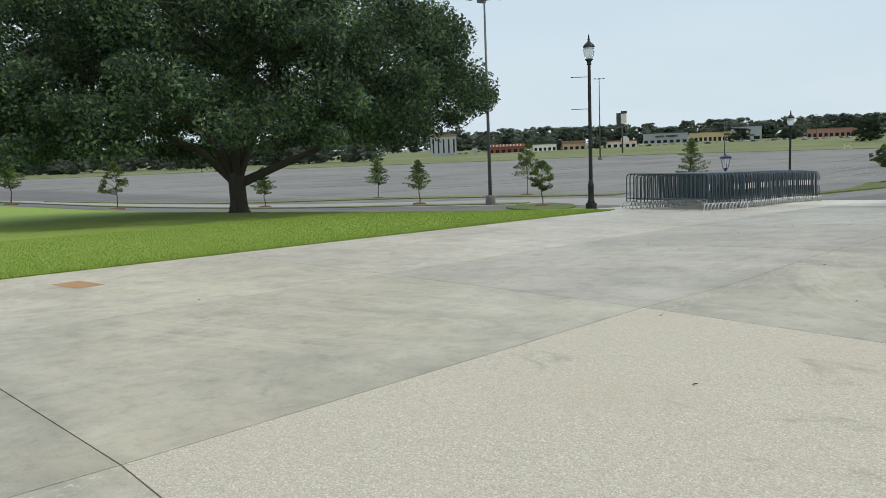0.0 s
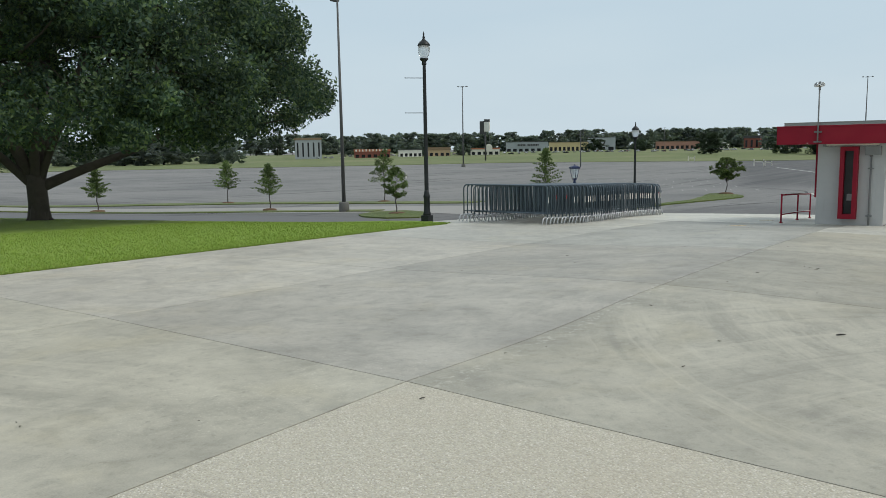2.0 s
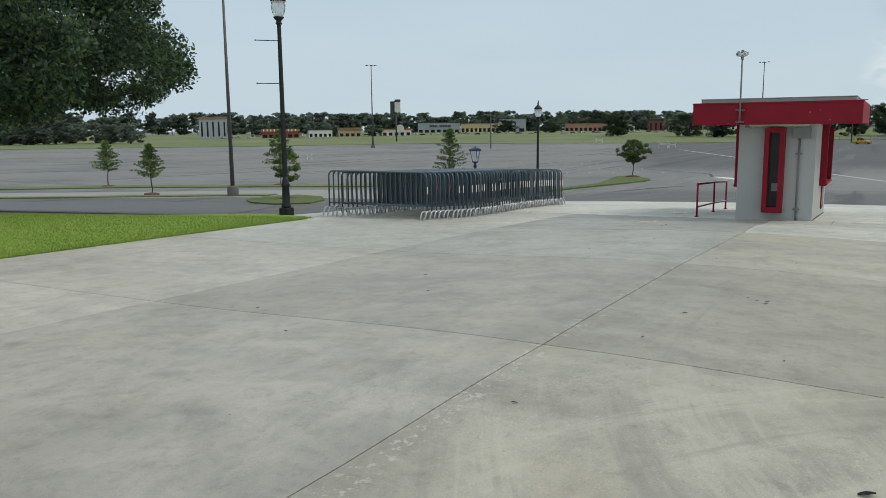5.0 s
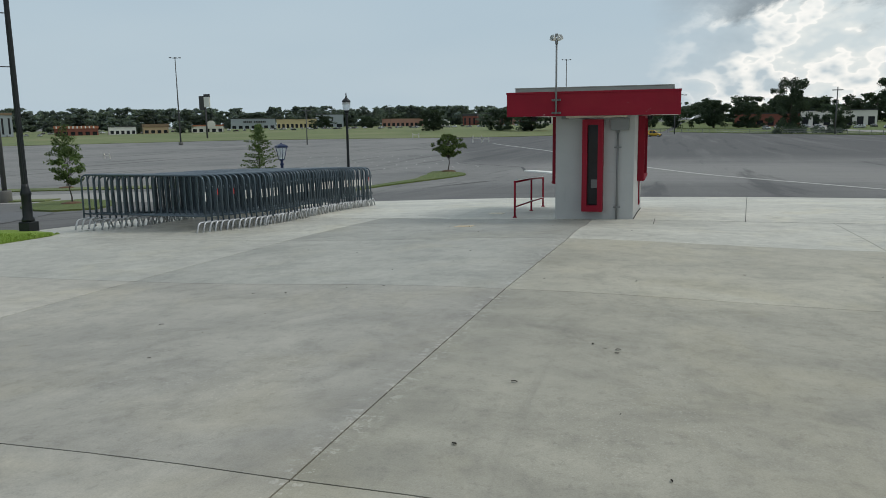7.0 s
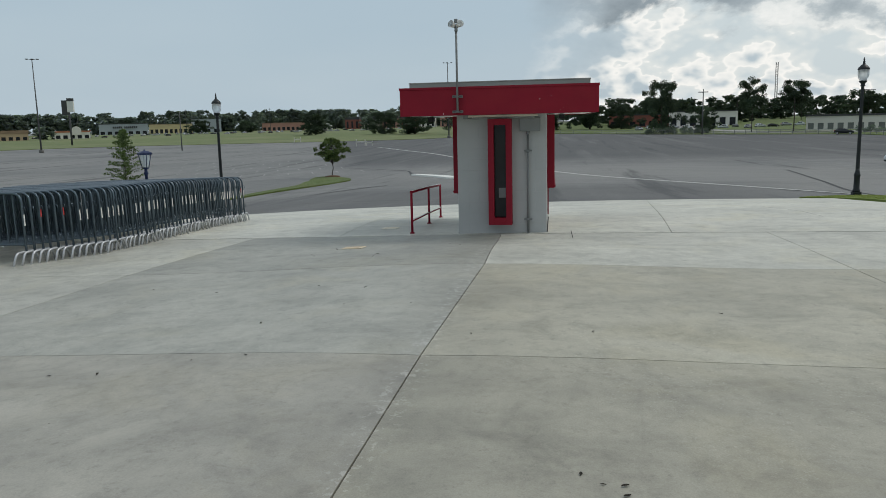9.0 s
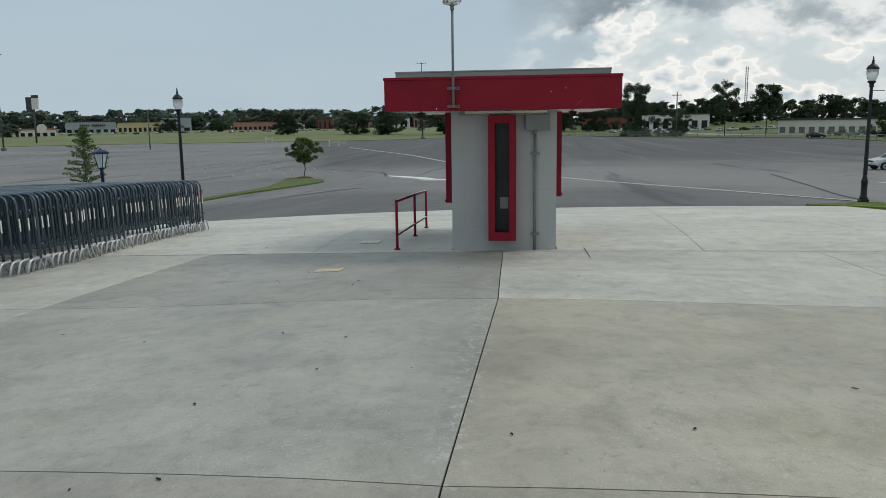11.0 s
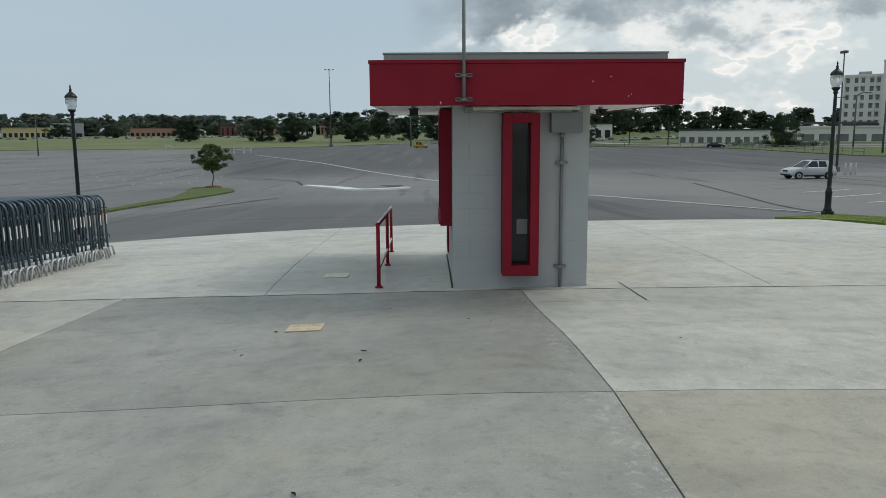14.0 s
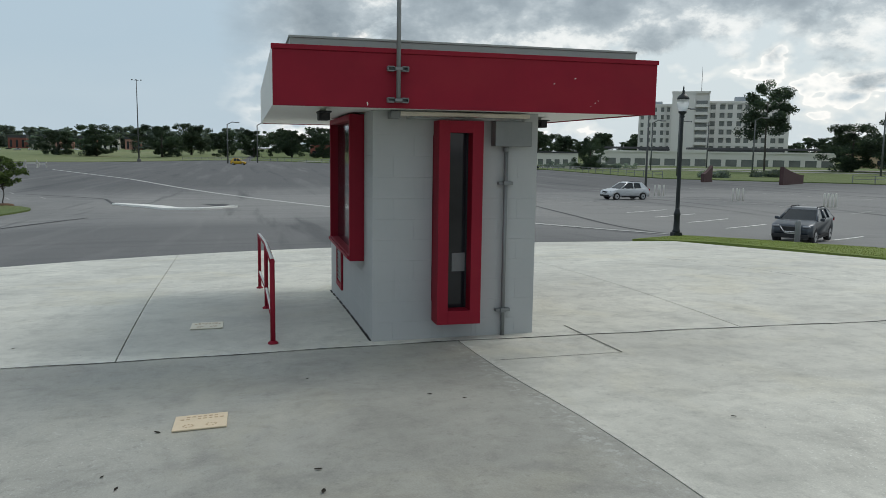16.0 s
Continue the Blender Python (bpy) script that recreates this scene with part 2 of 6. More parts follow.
def asphalt_build(nt, b):
    broad = noise_at(nt, 0.05, 5, 0.6, (1, 1.5, 1, 30))
    lanes = noise_at(nt, 0.35, 6, 0.65, (1.7, 0.13, 1, 8), 0.5)
    tracks = noise_at(nt, 0.5, 6, 0.65, (0.12, 2.2, 1, 28), 0.4)
    patch = noise_at(nt, 0.02, 3, 0.5)
    grit = noise_at(nt, 60, 3, 0.7)
    c = mixc(nt, ramp(nt, broad, [(0.32, 0.0), (0.68, 1.0)]), (0.185, 0.188, 0.187), (0.255, 0.254, 0.244))
    c = mixc(nt, ramp(nt, lanes, [(0.36, 0.6), (0.50, 0.0)]), c, (0.125, 0.128, 0.130))
    c = mixc(nt, ramp(nt, tracks, [(0.54, 0.0), (0.74, 0.22)]), c, (0.30, 0.298, 0.285))
    c = mixc(nt, ramp(nt, patch, [(0.45, 0.0), (0.62, 0.6)]), c, (0.27, 0.267, 0.255))
    # a darker tone on the road and the lower half of the lot
    pos = nt.nodes.new("ShaderNodeSeparateXYZ")
    nt.links.new(nt.nodes.new("ShaderNodeNewGeometry").outputs["Position"], pos.inputs[0])
    wobble = maths(nt, "MULTIPLY", maths(nt, "SUBTRACT", tracks, 0.5), 8.0)
    line = maths(nt, "ADD", maths(nt, "SUBTRACT", pos.outputs[1], maths(nt, "MULTIPLY", pos.outputs[0], 0.3)), wobble)
    low_half = ramp(nt, maths(nt, "ADD", maths(nt, "MULTIPLY", line, 0.02), 0.5), [(0.36, 1.0), (0.56, 0.0)])
    beyond = ramp(nt, maths(nt, "MULTIPLY", maths(nt, "ADD", pos.outputs[0], wobble), 0.005), [(0.47, 0.0), (0.62, 1.0)])
    road = maths(nt, "MULTIPLY", ramp(nt, maths(nt, "MULTIPLY", pos.outputs[0], 0.01), [(0.56, 1.0), (0.62, 0.0)]), ramp(nt, maths(nt, "ADD", maths(nt, "MULTIPLY", pos.outputs[1], 0.01), 0.5), [(0.40, 0.0), (0.46, 0.7)]))
    dark_zone = maths(nt, "MAXIMUM", maths(nt, "MULTIPLY", low_half, beyond), road)
    c = mixc(nt, maths(nt, "MULTIPLY", dark_zone, 0.85), c, (0.112, 0.114, 0.116))
    worn_lane = noise_at(nt, 0.22, 5, 0.6, (0.09, 1.5, 1, -14), 0.3)
    c = mixc(nt, ramp(nt, worn_lane, [(0.54, 0.0), (0.66, 0.3)]), c, (0.27, 0.27, 0.26))
    c = mixc(nt, ramp(nt, worn_lane, [(0.35, 0.65), (0.43, 0.0)]), c, (0.085, 0.087, 0.09))
    c = mixc(nt, 1.0, c, ramp(nt, grit, [(0.3, 0.82), (0.7, 1.15)]), "MULTIPLY")
    set_colour(nt, b, c)
    b.inputs["Roughness"].default_value, b.inputs["Specular IOR Level"].default_value = 0.9, 0.2
    bump(nt, b, grit, 0.3, 0.006)


ASPHALT = material("worn_grey_asphalt", asphalt_build)
ROAD_DARK = material("darker_lane_asphalt", plain((0.125, 0.127, 0.13), 0.8, 0, 0.2, 0.4, 0.3))
ROAD_PALE = material("pale_concrete_lane", plain((0.31, 0.305, 0.285), 0.85, 0, 0.12, 0.3, 0.2))


def grass_build(lo, hi, dry, scale=1.0):
    def build(nt, b):
        broad, mid, fine = noise_at(nt, 0.16 * scale, 5, 0.6), noise_at(nt, 1.6 * scale, 6, 0.7), noise_at(nt, 28 * scale, 4, 0.7)
        c = mixc(nt, ramp(nt, mid, [(0.3, 0.0), (0.7, 1.0)]), lo, hi)
        c = mixc(nt, ramp(nt, broad, [(0.5, 0.0), (0.7, 0.55)]), c, dry)
        c = mixc(nt, 1.0, c, ramp(nt, fine, [(0.3, 0.76), (0.7, 1.16)]), "MULTIPLY")
        set_colour(nt, b, c)
        b.inputs["Roughness"].default_value = 0.9
        bump(nt, b, fine, 0.8, 0.04)
    return build


GRASS = material("mown_lawn", grass_build((0.205, 0.315, 0.045), (0.265, 0.39, 0.06), (0.29, 0.37, 0.09)))
VERGE = material("olive_verge_grass", grass_build((0.085, 0.12, 0.03), (0.12, 0.165, 0.04), (0.16, 0.17, 0.06)))
NEAR_VERGE = material("mown_verge_grass", grass_build((0.14, 0.20, 0.035), (0.20, 0.27, 0.045), (0.25, 0.28, 0.08)))
FIELD = material("dry_verge_grass", grass_build((0.11, 0.15, 0.05), (0.18, 0.21, 0.075), (0.27, 0.25, 0.13), 0.06))


def blade_build(dark, mid, dry):
    def build(nt, b):
        g = nt.nodes.new("ShaderNodeNewGeometry")
        set_colour(nt, b, ramp(nt, g.outputs["Random Per Island"], [(0.0, dark), (0.6, mid), (1.0, dry)]))
        b.inputs["Roughness"].default_value = 0.7
    return build


BLADE = material("grass_blade", blade_build((0.19, 0.31, 0.035), (0.235, 0.365, 0.045), (0.30, 0.385, 0.08)))
VERGE_BLADE = material("verge_grass_blade", blade_build((0.19, 0.255, 0.045), (0.28, 0.335, 0.065), (0.38, 0.38, 0.12)))



def leaf_build(dark, mid, light, through_share=0.35, scale=0.35):
    def build(nt, b):
        g = nt.nodes.new("ShaderNodeNewGeometry")
        c = ramp(nt, g.outputs["Random Per Island"], [(0.0, dark), (0.55, mid), (1.0, light)])
        n = noise_at(nt, scale, 3, 0.5)
        c = mixc(nt, 1.0, c, ramp(nt, n, [(0.32, 0.6), (0.55, 1.0), (0.7, 1.7)]), "MULTIPLY")
        set_colour(nt, b, c)
        b.inputs["Roughness"].default_value = 0.6
        b.inputs["Specular IOR Level"].default_value = 0.15
        lit = nt.nodes.new("ShaderNodeBsdfTranslucent")
        nt.links.new(mixc(nt, 1.0, c, (1.25, 1.3, 0.7), "MULTIPLY"), lit.inputs[0])
        mx = node(nt, "ShaderNodeMixShader", Fac=through_share)
        nt.links.new(b.outputs[0], mx.inputs[1])
        nt.links.new(lit.outputs[0], mx.inputs[2])
        out = [o for o in nt.nodes if o.type == "OUTPUT_MATERIAL"][0]
        nt.links.new(mx.outputs[0], out.inputs[0])
    return build


OAK_LEAF = material("oak_leaf", leaf_build((0.032, 0.060, 0.050), (0.066, 0.110, 0.076), (0.145, 0.205, 0.095), 0.3, 0.5))
YOUNG_LEAF = material("young_tree_leaf", leaf_build((0.085, 0.13, 0.055), (0.13, 0.19, 0.08), (0.20, 0.265, 0.12), 0.4))
# the pale blue-grey tint puts distance haze into the leaf colour
HAZED_LEAF = material("hazed_distant_leaf", leaf_build((0.115, 0.150, 0.160), (0.16, 0.198, 0.198), (0.205, 0.245, 0.22), 0.45, 0.06))
BELT_LEAF = material("street_tree_leaf", leaf_build((0.035, 0.055, 0.042), (0.055, 0.082, 0.058), (0.085, 0.115, 0.07), 0.3, 0.1))
SHRUB_LEAF = material("deep_green_leaf", leaf_build((0.07, 0.11, 0.045), (0.115, 0.165, 0.065), (0.18, 0.235, 0.095), 0.4))
BARK = material("grey_brown_bark", plain((0.075, 0.066, 0.056), 0.9, 0, 0.45, 5, 0.8))
MULCH = material("brown_mulch", plain((0.14, 0.085, 0.05), 0.95, 0, 0.35, 8, 0.8))


def blockwork_build(nt, b):
    broad, fine = noise_at(nt, 1.2, 5, 0.6), noise_at(nt, 60, 4, 0.7)
    drip = noise_at(nt, 3.0, 5, 0.6, (3.0, 3.0, 0.3))
    c = mixc(nt, ramp(nt, broad, [(0.3, 0.0), (0.7, 1.0)]), (0.405, 0.417, 0.415), (0.45, 0.46, 0.455))
    c = mixc(nt, ramp(nt, drip, [(0.28, 0.3), (0.42, 0.0)]), c, (0.33, 0.336, 0.33))
    set_colour(nt, b, c)
    b.inputs["Roughness"].default_value = 0.75
    bump(nt, b, fine, 0.35, 0.004)


BLOCKWORK = material("grey_painted_block", blockwork_build)


def red_build(nt, b):
    broad, fade, chip = noise_at(nt, 2.0, 5, 0.6), noise_at(nt, 0.8, 4, 0.6, (1, 1, 3)), noise_at(nt, 9, 6, 0.75)
    c = mixc(nt, ramp(nt, broad, [(0.3, 0.0), (0.7, 1.0)]), (0.215, 0.003, 0.017), (0.26, 0.005, 0.021))
    c = mixc(nt, ramp(nt, fade, [(0.55, 0.0), (0.75, 0.4)]), c, (0.25, 0.014, 0.022))
    c = mixc(nt, ramp(nt, chip, [(0.77, 0.0), (0.79, 0.9)]), c, (0.62, 0.52, 0.48))
    set_colour(nt, b, c)
    b.inputs["Roughness"].default_value, b.inputs["Specular IOR Level"].default_value = 0.62, 0.3
    bump(nt, b, broad, 0.1, 0.004)


RED = material("weathered_red_paint", red_build)
WHITE = material("off_white_paint", plain((0.72, 0.72, 0.69), 0.6, 0, 0.08, 2.5))
AGED = material("yellowed_enamel", plain((0.62, 0.57, 0.48), 0.5, 0, 0.25, 5))
PARAPET = material("grey_metal_coping", plain((0.34, 0.36, 0.34), 0.6, 0.2, 0.12, 3))
GALV = material("galvanised_steel", plain((0.10, 0.135, 0.162), 0.3, 0.55, 0.35, 14))
GALV_BRIGHT = material("bright_galvanised_steel", plain((0.56, 0.58, 0.60), 0.38, 0.4, 0.3, 14))
STICKER = material("white_sticker", plain((0.75, 0.75, 0.70), 0.6))
STICKER_RED = material("red_sticker", plain((0.5, 0.05, 0.05), 0.6))
LAMP_PAINT = material("black_green_lamp_paint", plain((0.012, 0.016, 0.018), 0.45, 0.2, 0.3, 8))
BLUE_PAINT = material("dark_blue_paint", plain((0.02, 0.036, 0.10), 0.45, 0.2, 0.3, 8))
GREY_POLE = material("weathered_grey_pole", plain((0.12, 0.125, 0.125), 0.6, 0.4, 0.25, 3))
CONDUIT = material("grey_conduit", plain((0.21, 0.22, 0.22), 0.55, 0.2, 0.15, 10))
DARK = material("dark_rubber", plain((0.02, 0.02, 0.021), 0.8, 0, 0.2, 10))
STRIPE = material("worn_white_road_paint", plain((0.78, 0.78, 0.74), 0.8, 0, 0.12, 3))
FAINT_STRIPE = material("faded_road_paint", plain((0.33, 0.33, 0.31), 0.8, 0, 0.25, 2))
SEAM = material("dark_asphalt_seam", plain((0.06, 0.062, 0.064), 0.85, 0, 0.3, 3))
LANE_PAINT = material("greyed_lane_paint", plain((0.46, 0.46, 0.44), 0.8, 0, 0.25, 2))
SEAL = material("joint_sealant_dirt", plain((0.028, 0.026, 0.023), 0.95, 0, 0.4, 12))
TAN_PLATE = material("tan_marker_plate", plain((0.66, 0.55, 0.39), 0.75, 0, 0.15, 14))
PALE_PLATE = material("pale_marker_plate", plain((0.74, 0.70, 0.58), 0.75, 0, 0.12, 14))
PLATE_INK = material("brown_print", plain((0.48, 0.36, 0.22), 0.8))
RUST = material("rust_stain", plain((0.42, 0.24, 0.12), 0.9, 0, 0.3, 10))
DEBRIS = material("dead_leaf", plain((0.045, 0.038, 0.028), 0.8, 0, 0.4, 20))
# window glass, also painted as the shade in loggias and the clinic colonnade
GLASS_AND_SHADE = material("grey_glass_and_shade", plain((0.17, 0.18, 0.165), 0.25, 0, 0.5, 0.4))
FOOTING = material("weathered_footing_concrete", plain((0.15, 0.15, 0.14), 0.85, 0, 0.25, 2, 0.3))
GATE_BRICK = material("purple_brown_brick", plain((0.075, 0.040, 0.040), 0.85, 0, 0.35, 3, 0.4))
BRICK = material("red_brick", plain((0.22, 0.075, 0.055), 0.85, 0, 0.25, 2, 0.4))
CREAM = material("cream_stucco", plain((0.68, 0.66, 0.60), 0.8, 0, 0.08, 0.3))
HOSPITAL = material("pale_concrete_panel", plain((0.68, 0.66, 0.62), 0.8, 0, 0.08, 0.1))
YELLOW_WALL = material("yellow_stucco", plain((0.55, 0.46, 0.26), 0.8, 0, 0.1, 0.1))
TAN_WALL = material("tan_stucco", plain((0.45, 0.34, 0.22), 0.8, 0, 0.1, 0.1))
STORE_GREY = material("grey_store_wall", plain((0.34, 0.38, 0.41), 0.8, 0, 0.08, 0.1))
ROOF_DARK = material("dark_roof", plain((0.06, 0.062, 0.065), 0.8, 0, 0.2, 0.2))
ROOF_TAN = material("tan_shingle", plain((0.24, 0.17, 0.11), 0.85, 0, 0.2, 0.2))
ORANGE = material("orange_trim", plain((0.42, 0.16, 0.09), 0.7))
PINE_WALL = material("pink_brick_wall", plain((0.40, 0.22, 0.17), 0.85, 0, 0.15, 0.1))


def glass_build(nt, b):
    set_colour(nt, b, ramp(nt, noise_at(nt, 2, 3), [(0.3, (0.012, 0.014, 0.017)), (0.7, (0.022, 0.025, 0.03))]))
    b.inputs["Roughness"].default_value, b.inputs["Specular IOR Level"].default_value = 0.08, 0.35


DARK_GLASS = material("dark_window_glass", glass_build)


def globe_build(nt, b):
    set_colour(nt, b, ramp(nt, noise_at(nt, 5, 4), [(0.3, (0.70, 0.73, 0.74)), (0.7, (0.85, 0.87, 0.87))]))
    b.inputs["Roughness"].default_value, b.inputs["Transmission Weight"].default_value, b.inputs["IOR"].default_value = 0.35, 0.75, 1.2


GLOBE = material("hazy_lamp_globe", globe_build)


def paint(name, colour, metal=0.3):
    def build(nt, b):
        plain(colour, 0.28, metal, 0.06, 3)(nt, b)
        b.inputs["Coat Weight"].default_value = 0.35
    return material(name, build)


CAR_WHITE = paint("white_car_paint", (0.62, 0.64, 0.66), 0.1)
CAR_GREY = paint("dark_grey_car_paint", (0.055, 0.066, 0.08), 0.4)
CAR_BLACK = paint("black_car_paint", (0.02, 0.022, 0.025), 0.3)
CAR_YELLOW = paint("yellow_car_paint", (0.60, 0.36, 0.02), 0.1)
CAR_GLASS = material("tinted_car_glass", plain((0.018, 0.024, 0.028), 0.12, 0, 0.3, 1.5))
CAR_GLASS.node_tree.nodes["Principled BSDF"].inputs["Specular IOR Level"].default_value = 0.4
CAR_SILVER = paint("silver_car_paint", (0.40, 0.41, 0.42), 0.5)
CHROME = material("bright_trim", plain((0.6, 0.6, 0.6), 0.25, 0.9, 0.05))
HEADLIGHT = material("headlamp_lens", plain((0.30, 0.31, 0.33), 0.2, 0.3, 0.1))
TAILLIGHT = material("tail_lamp_lens", plain((0.35, 0.01, 0.01), 0.2, 0.0, 0.1))


# ---- building helpers ----
def part(name, bm, mat, parent=None, label=""):
    me = bpy.data.meshes.new(name)
    bm.normal_update()
    bm.to_mesh(me)
    bm.free()
    me.materials.append(mat)
    ob = new(name, me)
    ob.parent = parent
    if label:
        ob["label"] = label
    return ob


def raw(name, verts, faces, mat, parent=None):
    me = bpy.data.meshes.new(name)
    me.from_pydata(verts, [], faces)
    me.materials.append(mat)
    ob = new(name, me)
    ob.parent = parent
    return ob


def thing(name, m, label, category, group="", kind=""):
    ob = new(name)
    ob.matrix_basis = m
    return tagged(ob, label, category, group, kind)


def box(bm, lo, hi, bevel=0.0):
    r = bmesh.ops.create_cube(bm, size=1)
    vs = r["verts"]
    for v in vs:
        v.co = Vector([lo[i] + (v.co[i] + 0.5) * (hi[i] - lo[i]) for i in range(3)])
    if bevel:
        es = list({e for v in vs for e in v.link_edges})
        bmesh.ops.bevel(bm, geom=es, offset=bevel, segments=2, affect="EDGES", profile=0.5)
    return bm


def boxes(*rows, bevel=0.0):
    bm = bmesh.new()
    for lo, hi in rows:
        box(bm, lo, hi, bevel)
    return bm


def tube(bm, pts, r0, r1=None, seg=8, cap=True):
    """A round tube along points, tapering from r0 to r1."""
    r1 = r0 if r1 is None else r1
    pts = [Vector(p) for p in pts]
    rings, side = [], None
    for i, p in enumerate(pts):
        d = (pts[min(i + 1, len(pts) - 1)] - pts[max(i - 1, 0)]).normalized()
        if side is None:
            side = d.cross(Vector((0, 0, 1)) if abs(d.z) < 0.9 else Vector((1, 0, 0))).normalized()
        side = (side - d * side.dot(d)).normalized()
        up = d.cross(side)
        r = r0 + (r1 - r0) * i / max(1, len(pts) - 1)
        rings.append([bm.verts.new(p + (side * math.cos(a) + up * math.sin(a)) * r) for a in (math.tau * k / seg for k in range(seg))])
    for a, b in zip(rings, rings[1:]):
        for k in range(seg):
            f = bm.faces.new((a[k], a[(k + 1) % seg], b[(k + 1) % seg], b[k]))
            f.smooth = True
    if cap:
        bm.faces.new(rings[0][::-1]), bm.faces.new(rings[-1])
    return bm


def lathe(bm, profile, seg=16, at=(0, 0), smooth=True):
    rings = [[bm.verts.new((at[0] + r * math.cos(math.tau * k / seg), at[1] + r * math.sin(math.tau * k / seg), z)) for k in range(seg)] for r, z in profile]
    for a, b in zip(rings, rings[1:]):
        for k in range(seg):
            f = bm.faces.new((a[k], a[(k + 1) % seg], b[(k + 1) % seg], b[k]))
            f.smooth = smooth
    bm.faces.new(rings[0][::-1]), bm.faces.new(rings[-1])
    return bm


def softplus(u, w):
    return w * np.logaddexp(0, u / w)


def ground_height(x, y):
    """The lie of the land: a gently falling plaza, a ramp, then the lower lot."""
    s = 1 / (1 + np.exp(-(y - 19) / 1.5))
    fade = 1 / (1 + np.exp((x - 62) / 7))
    return (0.353 - 0.0201 * (softplus(x + 30, 5) - 30) - 0.0145 * softplus(y, 2) - 0.02 * softplus(y - 22, 3) + 0.0345 * softplus(y - 62, 8)
            - 0.052 * softplus(x - 28, 1.5) + 0.043 * softplus(x - 50, 4) + 0.0291 * softplus(x - 100, 15)
            + s * fade * (-0.07 * softplus(x - 20, 1.5) + 0.07 * softplus(x - 32, 2))
            + 0.012 * (softplus(-y - 60, 10) - softplus(-y - 160, 10))
            + fade * (-0.135 * softplus(-y - 9.5, 1) + 0.135 * softplus(-y - 16, 3))
            + 0.165 / (1 + np.exp((10.8 - x).clip(-50, 50) / 0.7)) / (1 + np.exp((x - 23.9).clip(-50, 50) / 0.6)) * np.exp(-(((y - 4.5) / 3.1) ** 2).clip(0, 60))
            + 0.012 * (softplus(x - 380, 20) - softplus(x - 560, 20)))


def gh(x, y):
    return float(ground_height(np.float64(x), np.float64(y)))


# ---- ground ----
def sheet(name, xs, ys, drop, mat, parent=None):
    X, Y = np.meshgrid(np.array(xs, float), np.array(ys, float), indexing="ij")
    Z = ground_height(X, Y) + drop
    nx, ny = X.shape
    idx = np.arange(nx * ny).reshape(nx, ny)
    faces = np.stack([idx[:-1, :-1], idx[1:, :-1], idx[1:, 1:], idx[:-1, 1:]], -1).reshape(-1, 4)
    ob = raw(name, np.stack([X, Y, Z], -1).reshape(-1, 3).tolist(), faces.tolist(), mat, parent)
    ob.data.polygons.foreach_set("use_smooth", [True] * len(faces))
    return ob


def steps(*runs):
    out = []
    for a, b, d in runs:
        out += list(np.arange(a, b, d))
    return out + [runs[-1][1]]


GROUND_DROP = -0.05
ground = sheet("ground", steps((-2500, -100, 200), (-100, -40, 10), (-40, 110, 1.5), (110, 600, 10), (600, 3000, 200)),
               steps((-2500, -300, 200), (-300, -40, 10), (-40, 110, 1.5), (110, 600, 10), (600, 3000, 200)), GROUND_DROP, ASPHALT)
tagged(ground, "worn grey asphalt of a wide empty parking lot", "ground", kind="structure")


def strip(name, left, right, x_or_n, lift, mat, skirt=0.0, parent=None):
    """A surface between two lines of the same number of points, draped over the land, with a skirt round it."""
    L, Rr = np.array(left, float), np.array(right, float)
    n = x_or_n
    t = np.linspace(0, 1, n + 1)[:, None, None]
    pts = L[None] * (1 - t) + Rr[None] * t
    X, Y = pts[..., 0], pts[..., 1]
    Z = ground_height(X, Y) + lift
    a, b = X.shape
    idx = np.arange(a * b).reshape(a, b)
    verts = np.stack([X, Y, Z], -1).reshape(-1, 3).tolist()
    faces = np.stack([idx[:-1, :-1], idx[1:, :-1], idx[1:, 1:], idx[:-1, 1:]], -1).reshape(-1, 4).tolist()
    if skirt:
        rim = list(idx[0, :]) + list(idx[1:, -1]) + list(idx[-1, -2::-1]) + list(idx[-2:0:-1, 0])
        base = len(verts)
        verts += [[verts[i][0], verts[i][1], verts[i][2] - skirt] for i in rim]
        m = len(rim)
        faces += [[rim[k], rim[(k + 1) % m], base + (k + 1) % m, base + k] for k in range(m)]
    ob = raw(name, verts, faces, mat, parent)
    bm = bmesh.new()
    bm.from_mesh(ob.data)
    bmesh.ops.recalc_face_normals(bm, faces=bm.faces)
    if bm.faces and sum(f.normal.z for f in bm.faces) < 0:
        bmesh.ops.reverse_faces(bm, faces=bm.faces)
    bm.to_mesh(ob.data)
    bm.free()
    return ob


def line_pts(p, q, n):
    return [(p[0] + (q[0] - p[0]) * k / n, p[1] + (q[1] - p[1]) * k / n) for k in range(n + 1)]


def resample(pts, n):
    P = np.array(pts, float)
    d = np.concatenate([[0], np.cumsum(np.hypot(*np.diff(P, axis=0).T))])
    s = np.linspace(0, d[-1], n + 1)
    return np.stack([np.interp(s, d, P[:, 0]), np.interp(s, d, P[:, 1])], -1).tolist()


def smooth_line(pts, n):
    P = np.array(resample(pts, n))
    for _ in range(3):
        P[1:-1] = (P[:-2] + 2 * P[1:-1] + P[2:]) / 4
    return P.tolist()


plaza = thing("pavement", Matrix.Identity(4), "pale concrete plaza laid in large slabs with dark joints", "pavement", kind="structure")
